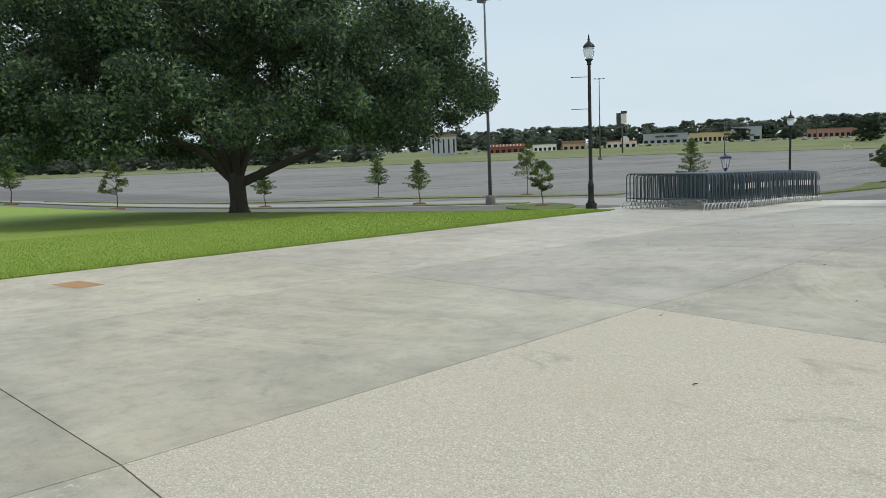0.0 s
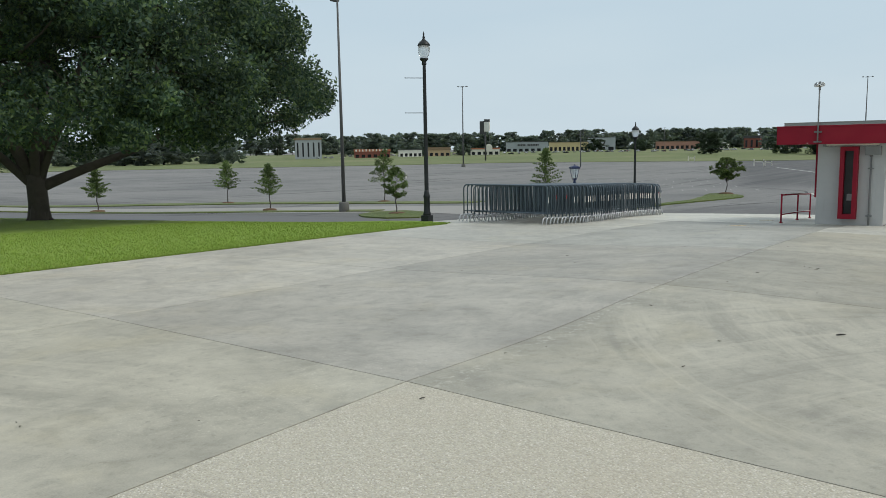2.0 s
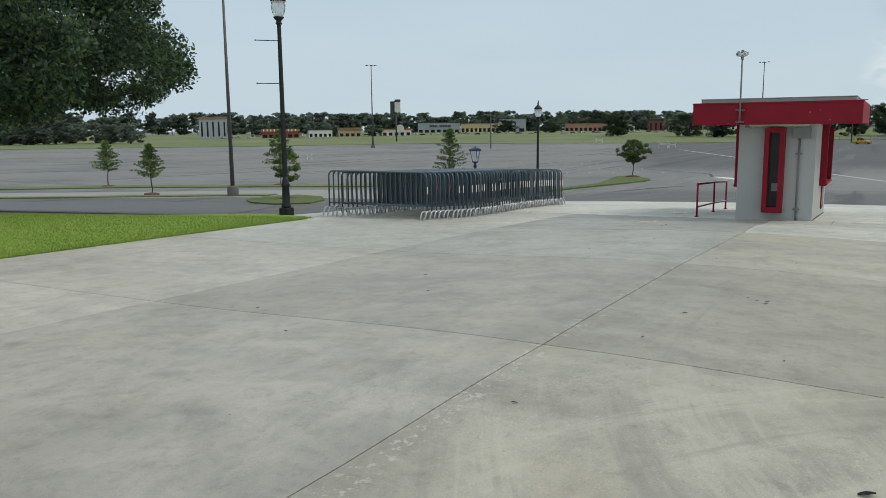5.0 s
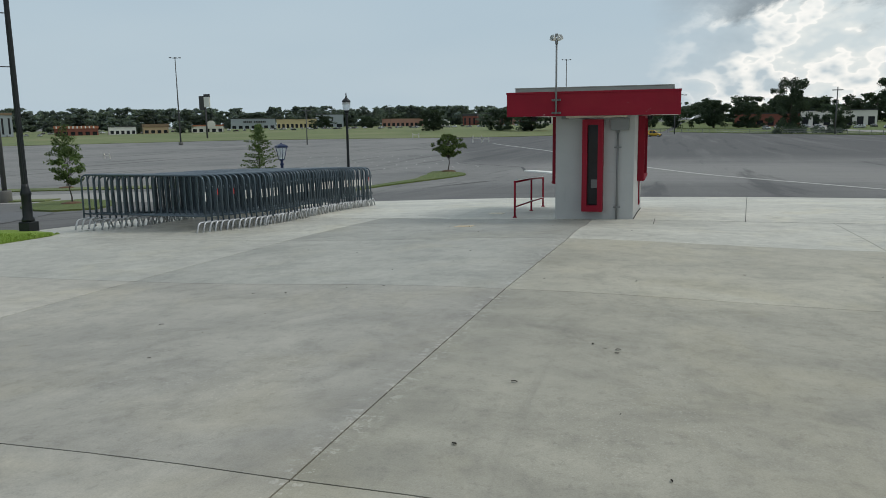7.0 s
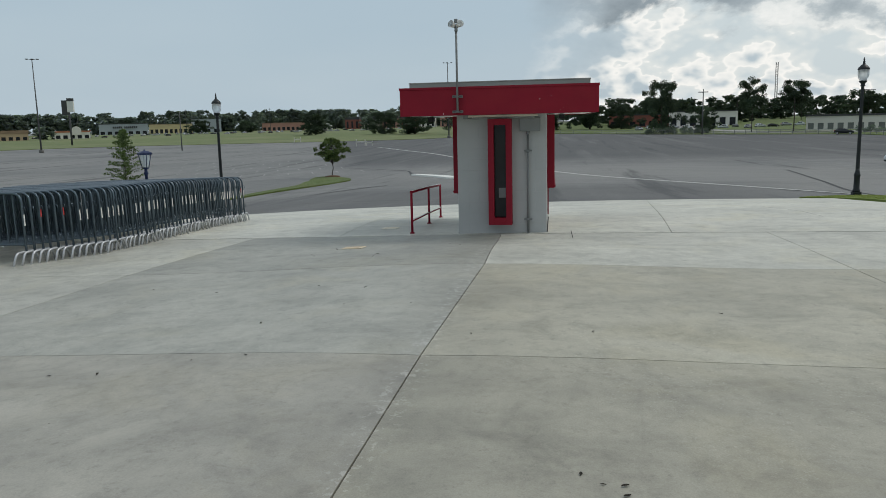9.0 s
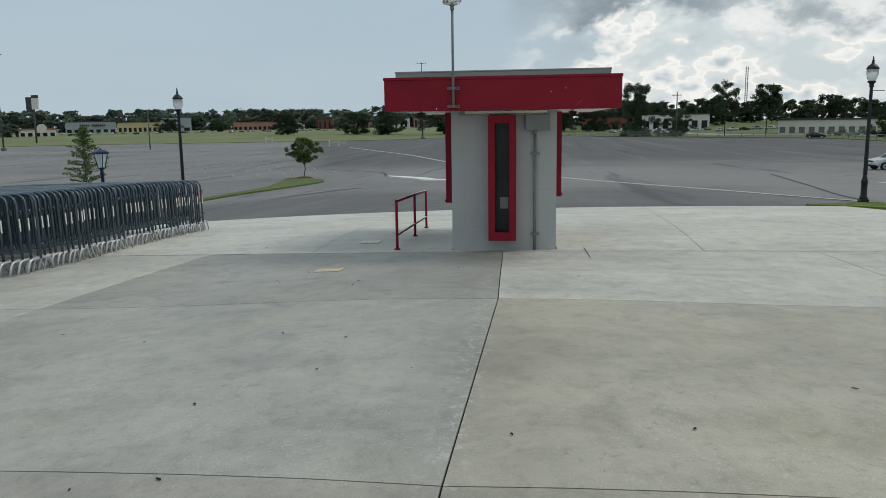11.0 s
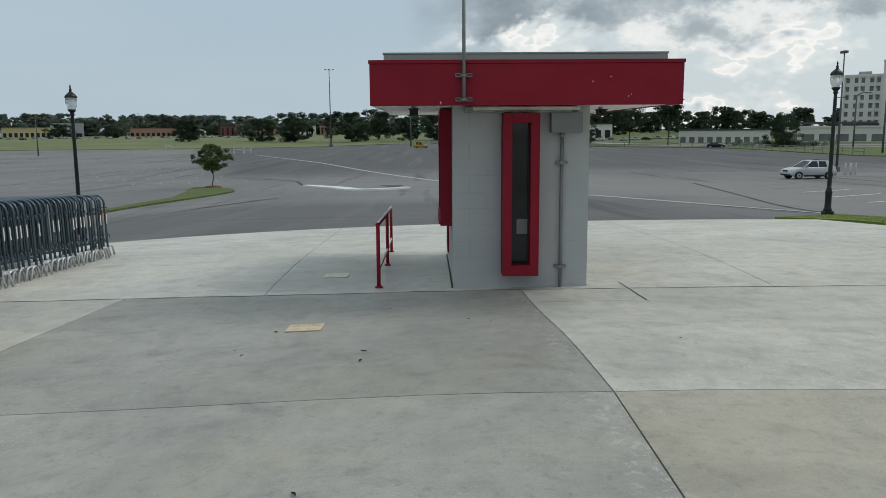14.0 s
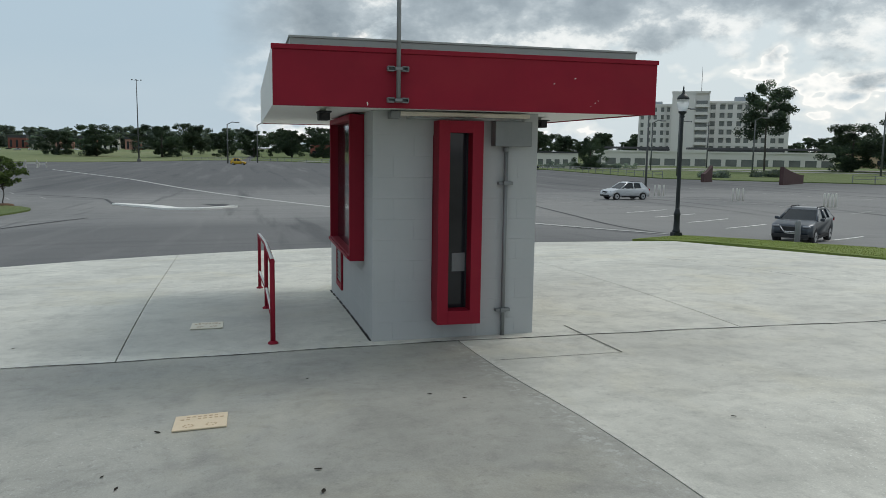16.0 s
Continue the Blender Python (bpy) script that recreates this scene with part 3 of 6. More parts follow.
# bed below the slabs, seen in the joints
XS = [-26, -20, -14, -8.6, -3.6, 1.6, 7.5, 12.5, 17.25, 21.5, 25.95]
YS = [-20, -15, -10.5, -5.6, -0.35, 4.35, 9.25, 14.72]
JOINT = 0.0056
CENTRE_Y = ([1.6, 7.5, 12.5, 17.25, 21.5, 25.95], [4.42, 4.60, 4.34, 4.31, 4.20, 4.28])
SECOND_Y = ([1.6, 7.5, 12.5, 17.25, 21.5, 25.95], [9.3, 9.36, 9.28, 9.30, 9.25, 9.05])
# how far each cross joint leans per metre on either side of the middle joint
LEAN_NEAR = {6: 0.10, 7: 0.0, 8: -0.05, 9: -0.05}
LEAN_FAR = {6: 0.045, 7: 0.06, 8: 0.085, 9: 0.05}


def seam_x(y):
    """The joint between the slabs and the apron, bending slightly past the booth."""
    return float(np.interp(y, [-5.6, -0.35, 4.28], [25.55, 25.76, 25.97]))


def corner(i, j, dx=0.0, dy=0.0):
    """A slab corner: the hand-laid joints wander a little from the grid."""
    x, y = XS[i], YS[j]
    if j == 5:
        y = float(np.interp(x, *CENTRE_Y))
    elif j == 6:
        y = float(np.interp(x, *SECOND_Y))
    if 0 < i < len(XS) - 1:
        x += LEAN_FAR.get(i, 0.0) * min(7.5, max(0.0, y - 4.4)) - LEAN_NEAR.get(i, 0.065) * min(4.7, max(0.0, 4.4 - y))
    elif i == len(XS) - 1:
        x = seam_x(y)
    return x + dx, y + dy


# slab tones: real differences plus apparent brightness, so some light is in the colour
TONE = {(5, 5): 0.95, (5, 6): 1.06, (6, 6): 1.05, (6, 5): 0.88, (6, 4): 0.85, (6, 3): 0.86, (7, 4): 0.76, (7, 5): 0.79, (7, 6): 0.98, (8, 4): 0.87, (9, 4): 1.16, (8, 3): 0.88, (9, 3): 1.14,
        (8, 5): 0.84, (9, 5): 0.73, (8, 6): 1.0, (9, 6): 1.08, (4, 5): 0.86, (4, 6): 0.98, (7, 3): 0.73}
slabs = []
for i in range(len(XS) - 1):
    for j in range(len(YS) - 1):
        if XS[i] > 24 and YS[j] < -11:
            continue
        mat = AGGREGATE if (i, j) == (5, 4) else CONCRETE
        J = JOINT
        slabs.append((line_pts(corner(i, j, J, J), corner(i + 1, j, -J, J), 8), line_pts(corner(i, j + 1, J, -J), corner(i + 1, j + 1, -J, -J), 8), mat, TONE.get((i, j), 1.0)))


def apron_edge(y):
    """The curved outer edge of the apron towards the road."""
    return 40.4 - 0.0022 * abs(y - 1) ** 3 * (1 if y > 1 else 0.6) - 0.01 * (y - 1) ** 2


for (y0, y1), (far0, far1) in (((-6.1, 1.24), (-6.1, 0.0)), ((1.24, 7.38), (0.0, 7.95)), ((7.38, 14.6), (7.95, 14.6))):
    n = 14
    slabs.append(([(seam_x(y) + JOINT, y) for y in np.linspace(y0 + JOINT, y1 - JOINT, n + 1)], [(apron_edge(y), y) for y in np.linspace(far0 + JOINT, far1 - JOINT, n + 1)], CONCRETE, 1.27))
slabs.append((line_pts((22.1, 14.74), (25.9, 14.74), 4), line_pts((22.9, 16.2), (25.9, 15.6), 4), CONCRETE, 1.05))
for a, b, mat, tone in slabs:
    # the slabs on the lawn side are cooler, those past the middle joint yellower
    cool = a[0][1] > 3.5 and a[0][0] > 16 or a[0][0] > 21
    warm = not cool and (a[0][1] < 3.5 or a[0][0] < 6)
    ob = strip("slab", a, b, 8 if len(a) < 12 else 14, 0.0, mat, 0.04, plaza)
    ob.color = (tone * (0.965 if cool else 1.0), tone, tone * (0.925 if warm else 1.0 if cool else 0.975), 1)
bed = sheet("joint_bed", np.arange(-26, 26.4, 0.6), np.arange(-20, 14.8, 0.6), -0.014, SEAL, plaza)
# the widened crack along the ticket booth's front, and the small patch slab beside it
crack_n = 60
crack = [(seam_x(-6 + k * 20.4 / crack_n) + 0.012 * math.sin(k * 1.7) + 0.01 * math.sin(k * 0.63), -6 + k * 20.4 / crack_n) for k in range(crack_n + 1)]
strip("crack_filler", [(x - 0.009 - 0.006 * math.sin(k * 2.1), y) for k, (x, y) in enumerate(crack)], [(x + 0.010 + 0.005 * math.sin(k * 3.7), y) for k, (x, y) in enumerate(crack)], 1, 0.004, SEAL, 0, plaza)
strip("patch_joint", [(25.08, 2.99), (26.4, 2.99)], [(25.09, 3.002), (26.41, 3.002)], 1, 0.004, SEAL, 0, plaza)
strip("patch_joint", [(25.08, 3.0), (25.08, 4.2)], [(25.088, 3.0), (25.088, 4.2)], 1, 0.004, SEAL, 0, plaza)


hairline = smooth_line([(33.25, -2.2), (30.79, -2.4), (28.77, -2.24)], 20)
strip("crack", hairline, [(x + 0.012, y - 0.012) for x, y in hairline], 1, 0.003, SEAL, 0, plaza)


# ---- lawns and road strips ----
lawn_edge = smooth_line([(-60, 14.78), (-20, 14.78), (22.2, 14.78)], 90)
lawn_far = smooth_line([(-60, 120), (-10, 115), (14, 100), (22, 80), (24.5, 55), (23.6, 40), (22.3, 28), (23.6, 20), (23.9, 17.2), (22.6, 15.2)], 90)
lawn = strip("lawn", lawn_edge, lawn_far, 40, 0.02, GRASS, 0.09)
tagged(lawn, "bright green mown lawn beside the concrete plaza", "lawn", kind="structure")
lawn_right = strip("lawn", smooth_line([(14, -6.25), (31.5, -6.2), (36, -6.5), (38.8, -6.6), (40.6, -5.3)], 40),
                   smooth_line([(14, -11), (25, -10.8), (35, -9.9), (40, -9.2), (42.6, -8.3)], 40), 8, 0.03, NEAR_VERGE, 0.1)
tagged(lawn_right, "narrow mown grass strip along the plaza edge", "lawn", kind="structure")


def band(name, pts, width, lift, mat, label, category, n=40, skirt=0.0):
    P = np.array(smooth_line(pts, n))
    d = np.gradient(P, axis=0)
    nrm = np.stack([-d[:, 1], d[:, 0]], -1) / np.hypot(d[:, 0], d[:, 1])[:, None]
    w = width if isinstance(width, (int, float)) else np.interp(np.linspace(0, 1, n + 1), np.linspace(0, 1, len(width)), width)[:, None]
    ob = strip(name, (P + nrm * w / 2).tolist(), (P - nrm * w / 2).tolist(), 3, lift, mat, skirt)
    return tagged(ob, label, category, kind="structure")


band("road", [(30, 118), (44, 88), (55.5, 68), (60, 56), (61.5, 44), (59, 34)], 9.0, -0.035, ROAD_PALE, "pale concrete service lane along the parking lot", "road")
tagged(strip("road", smooth_line([(14, 104), (24, 80), (27, 56), (26, 38), (26, 24)], 40), smooth_line([(22, 101), (36, 78), (46, 63), (50.5, 51.5), (47, 38)], 40), 6, -0.03, ROAD_DARK), "dark asphalt parking lane below the lawn", "road", kind="structure")
band("grass_verge", [(36, 115), (47, 96), (58, 86.5), (66, 74), (70, 60), (71, 46)], 3.2, 0.06, FIELD, "thin grass verge between lane and parking lot", "verge", skirt=0.15)
band("grass_verge", [(22, 108), (36, 86), (46.5, 74), (54, 64.5), (58, 54), (58.5, 49)], 1.8, 0.06, FIELD, "thin grass verge between two lanes", "verge", skirt=0.15)
band("grass_island", [(48.5, 38), (51.5, 41), (54.5, 44), (57.5, 47)], (2.5, 5.5, 6, 3), 0.06, VERGE, "small kerbed grass island with a young tree", "verge", 16, 0.15)
band("grass_island", [(61.5, 25.0), (66, 24.2), (72, 22.4), (78, 22.6), (84, 25.2), (85.5, 26)], (0.6, 1.3, 2.1, 4.0, 3.2, 0.8), 0.06, VERGE, "kerbed grass island in the parking lot", "verge", 24, 0.16)

# ---- far fields ----
def field(name, left, right, n, lift, label, mat=FIELD):
    return tagged(strip(name, resample(left, 30), resample(right, 30), n, lift, mat, 0.4), label, "field", kind="structure")


field("far_field", [(60, 420), (190, 330), (262, 240), (318, 190), (336, 70), (330, 30), (322, 8)], [(300, 1300), (700, 900), (1000, 700), (1300, 400), (1300, 100), (1300, 30), (1300, -20)], 40, 0.1, "dry grass field beyond the parking lot")
field("far_field", [(318, 5), (255, -34), (212, -69), (150, -68), (126, -86), (110, -96), (90, -140)], [(1300, -24), (1300, -200), (1200, -420), (900, -560), (700, -600), (500, -600), (300, -600)], 40, 0.1, "grass field and streets past the fence", VERGE)

band("road", [(420, -60), (330, -52), (262, -58), (226, -88), (190, -128), (160, -170)], 9.0, 0.16, ROAD_PALE, "pale street past the fence", "road", 40)
band("road", [(300, -12), (262, -42), (222, -78), (182, -112), (150, -140)], 5.0, 0.16, ROAD_PALE, "pale street past the fence", "road", 40)

# ---- ticket booth ----
BX, BY0, BY1, BACK, BZ = 26.16, 3.45, 5.09, 29.9, -0.275
SOFFIT, FASCIA_TOP = 1.95, 2.43
booth = thing("ticket_booth", Matrix.Identity(4), "small grey block ticket booth with a wide red fascia roof", "booth")
core = part("wall_core", boxes(((BX + 0.02, BY0 + 0.02, -0.9), (BX + 0.19, BY0 + 0.66, SOFFIT)), ((BX + 0.02, BY1 - 0.60, -0.9), (BX + 0.19, BY1 - 0.02, SOFFIT)),
                              ((BX + 0.02, BY0 + 0.6, -0.9), (BX + 0.19, BY1 - 0.5, -0.02)), ((BX + 0.02, BY0 + 0.6, 1.83), (BX + 0.19, BY1 - 0.5, SOFFIT)),
                              ((BX + 0.19, BY0 + 0.02, -0.9), (BACK, BY0 + 0.19, SOFFIT)), ((BX + 0.19, BY1 - 0.19, -0.9), (BACK, BY1 - 0.02, SOFFIT)),
                              ((BACK - 0.17, BY0 + 0.19, -0.9), (BACK, BY1 - 0.19, SOFFIT))), BLOCKWORK, booth)
part("inner_floor", boxes(((BX + 0.19, BY0 + 0.19, -0.5), (BACK - 0.17, BY1 - 0.19, -0.28))), CONCRETE, booth)


def block_mesh(w, d, h):
    bm = boxes(((-w / 2, -d / 2, 0), (w / 2, d / 2, h)))
    bmesh.ops.bevel(bm, geom=bm.edges[:], offset=0.001, segments=1, affect="EDGES")
    me = bpy.data.meshes.new("block")
    bm.to_mesh(me)
    bm.free()
    me.materials.append(BLOCKWORK)
    return me


BLOCKS = {}


def block(x, y, z, lx, ly, h=0.2):
    key = (round(lx, 3), round(ly, 3), round(h, 3))
    if key not in BLOCKS:
        BLOCKS[key] = block_mesh(lx - 0.0006, ly - 0.0006, h - 0.0006)
    ob = new("block", BLOCKS[key])
    ob.location, ob.parent = (x, y, z), core


def course(z, h, odd):
    # front face: leave the slot behind the tall window open
    edges = [BY0, BY0 + 0.4, BY0 + 0.64] if odd else [BY0, BY0 + 0.2, BY0 + 0.6, BY0 + 0.64]
    for a, b in zip(edges, edges[1:]):
        block(BX + 0.02, (a + b) / 2, z, 0.04, b - a, h)
    edges = [BY1 - 0.58, BY1 - 0.4, BY1] if odd else [BY1 - 0.58, BY1 - 0.2, BY1]
    for a, b in zip(edges, edges[1:]):
        block(BX + 0.02, (a + b) / 2, z, 0.04, b - a, h)
    if z < -0.02 or z + h > 1.84:
        block(BX + 0.02, (BY0 + 0.64 + BY1 - 0.58) / 2, z, 0.04, BY1 - 0.58 - BY0 - 0.64, h)
    for y in (BY0 + 0.02, BY1 - 0.02):
        x = BX + 0.04
        first = True
        while x < BACK - 0.01:
            w = min(0.2 if (odd and first) else 0.4, BACK - x)
            block(x + w / 2, y, z, w, 0.04, h)
            x, first = x + w, False


z, odd = BZ - 0.4, False
while z < SOFFIT - 0.01:
    h = min(0.2, SOFFIT - z)
    course(z, h, odd)
    z, odd = z + h, not odd

part("foot_seam", boxes(((BX - 0.015, BY0 - 0.012, -0.34), (BX + 0.005, BY1 + 0.012, BZ + 0.012))), SEAL, booth, "dark seam at the wall foot")
for y0, y1 in ((BY1 - 0.004, BY1 + 0.022), (BY0 - 0.022, BY0 + 0.004)):
    bm = bmesh.new()
    n = 10
    for k in range(n):
        xa, xb = BX + (BACK - BX) * k / n, BX + (BACK - BX) * (k + 1) / n
        box(bm, (xa, y0, -0.75), (xb, y1, min(gh(xa, y0), gh(xb, y0)) + 0.012))
    part("side_seam", bm, SEAL, booth)

# roof: slab, white soffit and side boards, red front fascia with a lip, coping
RX0, RX1, RY0, RY1 = 25.50, 31.05, 2.55, 6.02
part("soffit", boxes(((RX0 + 0.04, RY0 + 0.03, SOFFIT), (RX1, RY1 - 0.03, SOFFIT + 0.04))), WHITE, booth, "off-white painted soffit")
part("roof_slab", boxes(((RX0 + 0.05, RY0 + 0.05, SOFFIT + 0.04), (RX1 - 0.02, RY1 - 0.05, FASCIA_TOP - 0.05))), ROOF_DARK, booth)
part("fascia", boxes(((RX0, RY0, SOFFIT - 0.015), (RX0 + 0.04, RY1, FASCIA_TOP - 0.04)), ((RX0 - 0.012, RY0 - 0.01, FASCIA_TOP - 0.04), (RX0 + 0.05, RY1 + 0.01, FASCIA_TOP)), bevel=0.004), RED, booth, "weathered red front fascia board")
for y, paint, words in ((RY0, RED, "weathered red side fascia board"), (RY1 - 0.03, WHITE, "off-white side fascia board")):
    part("side_fascia", boxes(((RX0 + 0.04, y, SOFFIT - 0.01), (RX1, y + 0.03, FASCIA_TOP))), paint, booth, words)
part("back_fascia", boxes(((RX1, RY0, SOFFIT - 0.01), (RX1 + 0.03, RY1, FASCIA_TOP))), RED, booth)
part("coping", boxes(((RX0 + 0.16, RY0 + 0.14, FASCIA_TOP - 0.02), (RX1 - 0.15, RY1 - 0.15, FASCIA_TOP + 0.075)), ((RX0 + 0.15, RY0 + 0.13, FASCIA_TOP + 0.075), (RX1 - 0.14, RY1 - 0.14, FASCIA_TOP + 0.095)), bevel=0.004), PARAPET, booth, "grey metal roof coping")


def chip(y, z, w, h):
    bm = bmesh.new()
    vs = [bm.verts.new((0, w * math.cos(a) * (0.6 + 0.4 * math.sin(3 * a + y)), h * math.sin(a))) for a in (math.tau * k / 9 for k in range(9))]
    bm.faces.new(vs[::-1])
    r = bmesh.ops.extrude_face_region(bm, geom=bm.faces[:])
    for v in r["geom"]:
        if isinstance(v, bmesh.types.BMVert):
            v.co.x -= 0.0025
    bmesh.ops.recalc_face_normals(bm, faces=bm.faces)
    ob = part("paint_chip", bm, WHITE, booth, "bare spot where red paint has flaked")
    ob.location = (RX0 - 0.0005, y, z)


for y, z, w, h in ((3.36, 2.24, 0.022, 0.008), (3.16, 2.03, 0.008, 0.013), (3.13, 2.05, 0.006, 0.009), (3.2, 2.0, 0.008, 0.005), (5.24, 1.965, 0.014, 0.025), (3.56, 2.19, 0.02, 0.008)):
    chip(y, z, w * 0.6, h * 0.7)

# tall slot window in a deep red box frame
WY0, WY1, WZ0, WZ1, WX = 4.075, 4.505, -0.07, 1.86, 25.93
win = part("window", boxes(((WX, WY0, WZ0), (BX + 0.03, WY0 + 0.105, WZ1)), ((WX, WY1 - 0.105, WZ0), (BX + 0.03, WY1, WZ1)),
                           ((WX, WY0 + 0.105, WZ0), (BX + 0.03, WY1 - 0.105, WZ0 + 0.13)), ((WX, WY0 + 0.105, WZ1 - 0.11), (BX + 0.03, WY1 - 0.105, WZ1)), bevel=0.0015), RED, booth, "tall narrow window in a deep red box frame")
part("pane", boxes(((BX - 0.06, WY0 + 0.03, WZ0 + 0.06), (BX - 0.054, WY1 - 0.03, WZ1 - 0.04))), DARK_GLASS, win, "dark reflecting glass")
part("glazing_bar", boxes(((BX - 0.068, WY0 + 0.105, 0.42), (BX - 0.06, WY1 - 0.18, 0.60))), CONDUIT, win, "pale grey panel behind the glass")
part("glazing_stop", boxes(((BX - 0.075, WY1 - 0.125, WZ0 + 0.13), (BX - 0.06, WY1 - 0.105, WZ1 - 0.11)), ((BX - 0.075, WY0 + 0.105, WZ0 + 0.13), (BX - 0.06, WY0 + 0.12, WZ1 - 0.11))), DARK, win)

# red service window boxes on both long sides
for sgn, wall in ((1, BY1), (-1, BY0)):
    y0, y1 = sorted((wall, wall + sgn * 0.15))
    x0, x1, z0, z1 = (26.70, 28.6, 0.45, 1.93) if sgn > 0 else (27.75, 29.7, 0.45, 1.93)
    b = part("service_window", boxes(((x0, y0, z0), (x0 + 0.06, y1, z1)), ((x1 - 0.06, y0, z0), (x1, y1, z1)), ((x0 + 0.06, y0, z0), (x1 - 0.06, y1, z0 + 0.06)), ((x0 + 0.06, y0, z1 - 0.06), (x1 - 0.06, y1, z1)),
                                    bevel=0.006), RED, booth, "projecting red service window box")
    yo = wall + sgn * 0.05
    part("pane", boxes(((x0 + 0.06, min(yo, yo + sgn * 0.008), z0 + 0.06), (x1 - 0.06, max(yo, yo + sgn * 0.008), z1 - 0.06))), DARK_GLASS, b, "dark service window glass")
    part("window_ledge", boxes(((x0 + 0.02, min(wall + sgn * 0.15, wall + sgn * 0.17), z0 + 0.02), (x1 - 0.02, max(wall + sgn * 0.15, wall + sgn * 0.17), z0 + 0.05))), RED, b)
    # low vent panel under the window
    ys = sorted((wall, wall + sgn * 0.025))
    v = part("vent_panel", boxes(((28.5, ys[0], -0.18), (28.56, ys[1], 0.40)), ((29.0, ys[0], -0.18), (29.06, ys[1], 0.40)), ((28.56, ys[0], 0.34), (29.0, ys[1], 0.40)), ((28.56, ys[0], -0.18), (29.0, ys[1], -0.12))), RED, booth, "low red framed vent panel")
    part("louvre", boxes(*[((28.56, ys[0], -0.1 + 0.055 * k), (29.0, ys[0] + 0.015, -0.06 + 0.055 * k)) for k in range(8)]), CONDUIT, v)

# strip light, junction box, conduit, camera
lamp = part("strip_light", boxes(((25.98, 3.60, 1.895), (26.12, 4.86, 1.935)), bevel=0.008), AGED, booth, "aged white fluorescent strip light under the soffit")
part("lamp_tube", tube(bmesh.new(), [(26.02, 3.66, 1.883), (26.02, 4.80, 1.883)], 0.014), GLOBE, lamp)
part("end_bracket", boxes(((25.99, 4.86, 1.87), (26.16, 4.95, 1.94)), bevel=0.006), CONDUIT, lamp)
part("junction_box", boxes(((26.02, 3.56, 1.63), (BX + 0.01, 3.93, 1.87)), bevel=0.006), CONDUIT, booth, "grey electrical junction box")
con = part("conduit", tube(bmesh.new(), [(26.12, 3.785, -0.33), (26.12, 3.785, 1.63)], 0.021, seg=10), CONDUIT, booth, "grey electrical conduit")
part("coupling", tube(bmesh.new(), [(26.12, 3.785, 1.58), (26.12, 3.785, 1.64)], 0.03, seg=10), CONDUIT, con)
for z in (1.26, 0.0):
    part("conduit_clamp", boxes(((26.105, 3.71, z), (BX + 0.005, 3.86, z + 0.03)), ((26.085, 3.755, z - 0.005), (26.135, 3.815, z + 0.035)), bevel=0.003), CONDUIT, con)
for y, cx in ((5.55, 26.0), (3.17, 26.75)):
    bm = boxes(((cx, y - 0.05, SOFFIT - 0.11), (cx + 0.2, y + 0.05, SOFFIT - 0.035)), ((cx - 0.05, y - 0.06, SOFFIT - 0.045), (cx + 0.22, y + 0.06, SOFFIT - 0.028)), bevel=0.008)
    tube(bm, [(cx - 0.03, y, SOFFIT - 0.075), (cx + 0.01, y, SOFFIT - 0.075)], 0.032, seg=10)
    cam_box = part("security_camera", bm, DARK, booth, "small black security camera under the soffit")
    part("camera_mount", boxes(((cx + 0.1, y - 0.02, SOFFIT - 0.03), (cx + 0.16, y + 0.03, SOFFIT + 0.001))), WHITE, cam_box)

# floodlight pole fixed to the fascia
pole = thing("floodlight_pole", pose(25.44, 4.985, 0), "thin grey floodlight pole clamped to the red fascia", "pole")
part("pole", tube(bmesh.new(), [(0, 0, 1.98), (0, 0, 3.36)], 0.019, seg=10), CONDUIT, pole)
for z in (2.0, 2.26):
    part("clamp", boxes(*[((0.0, sg * 0.062 - 0.028, z + dz - 0.004), (0.061, sg * 0.062 + 0.028, z + dz + 0.004)) for sg in (-1, 1) for dz in (-0.017, 0.017)], *[((0.0, sg * 0.088 - 0.004, z - 0.017), (0.061, sg * 0.088 + 0.004, z + 0.017)) for sg in (-1, 1)],
                        ((-0.024, -0.03, z - 0.012), (0.061, 0.03, z + 0.012)), ((0.045, -0.09, z - 0.015), (0.061, 0.09, z + 0.015))), CONDUIT, pole, "steel strut clamp")
part("pole_top", tube(bmesh.new(), [(0, 0, 3.36), (0, 0, 3.43)], 0.028, seg=10), CONDUIT, pole)
for sgn in (-1, 1):
    back, front = Vector((0.02, sgn * 0.02, 3.45)), Vector((-0.06, sgn * 0.085, 3.49))
    head = part("floodlight", tube(bmesh.new(), [back, back.lerp(front, 0.5), front], 0.03, 0.066, 12), WHITE, pole, "small white floodlight head")
    part("lens", tube(bmesh.new(), [front, front.lerp(back, -0.08)], 0.058, seg=12), GLOBE, head)
    part("bracket", tube(bmesh.new(), [(0, 0, 3.41), (0.0, sgn * 0.03, 3.43), back], 0.009, seg=5), CONDUIT, head)
part("sensor", boxes(((-0.03, -0.03, 3.50), (0.03, 0.03, 3.57)), bevel=0.01), CONDUIT, pole)

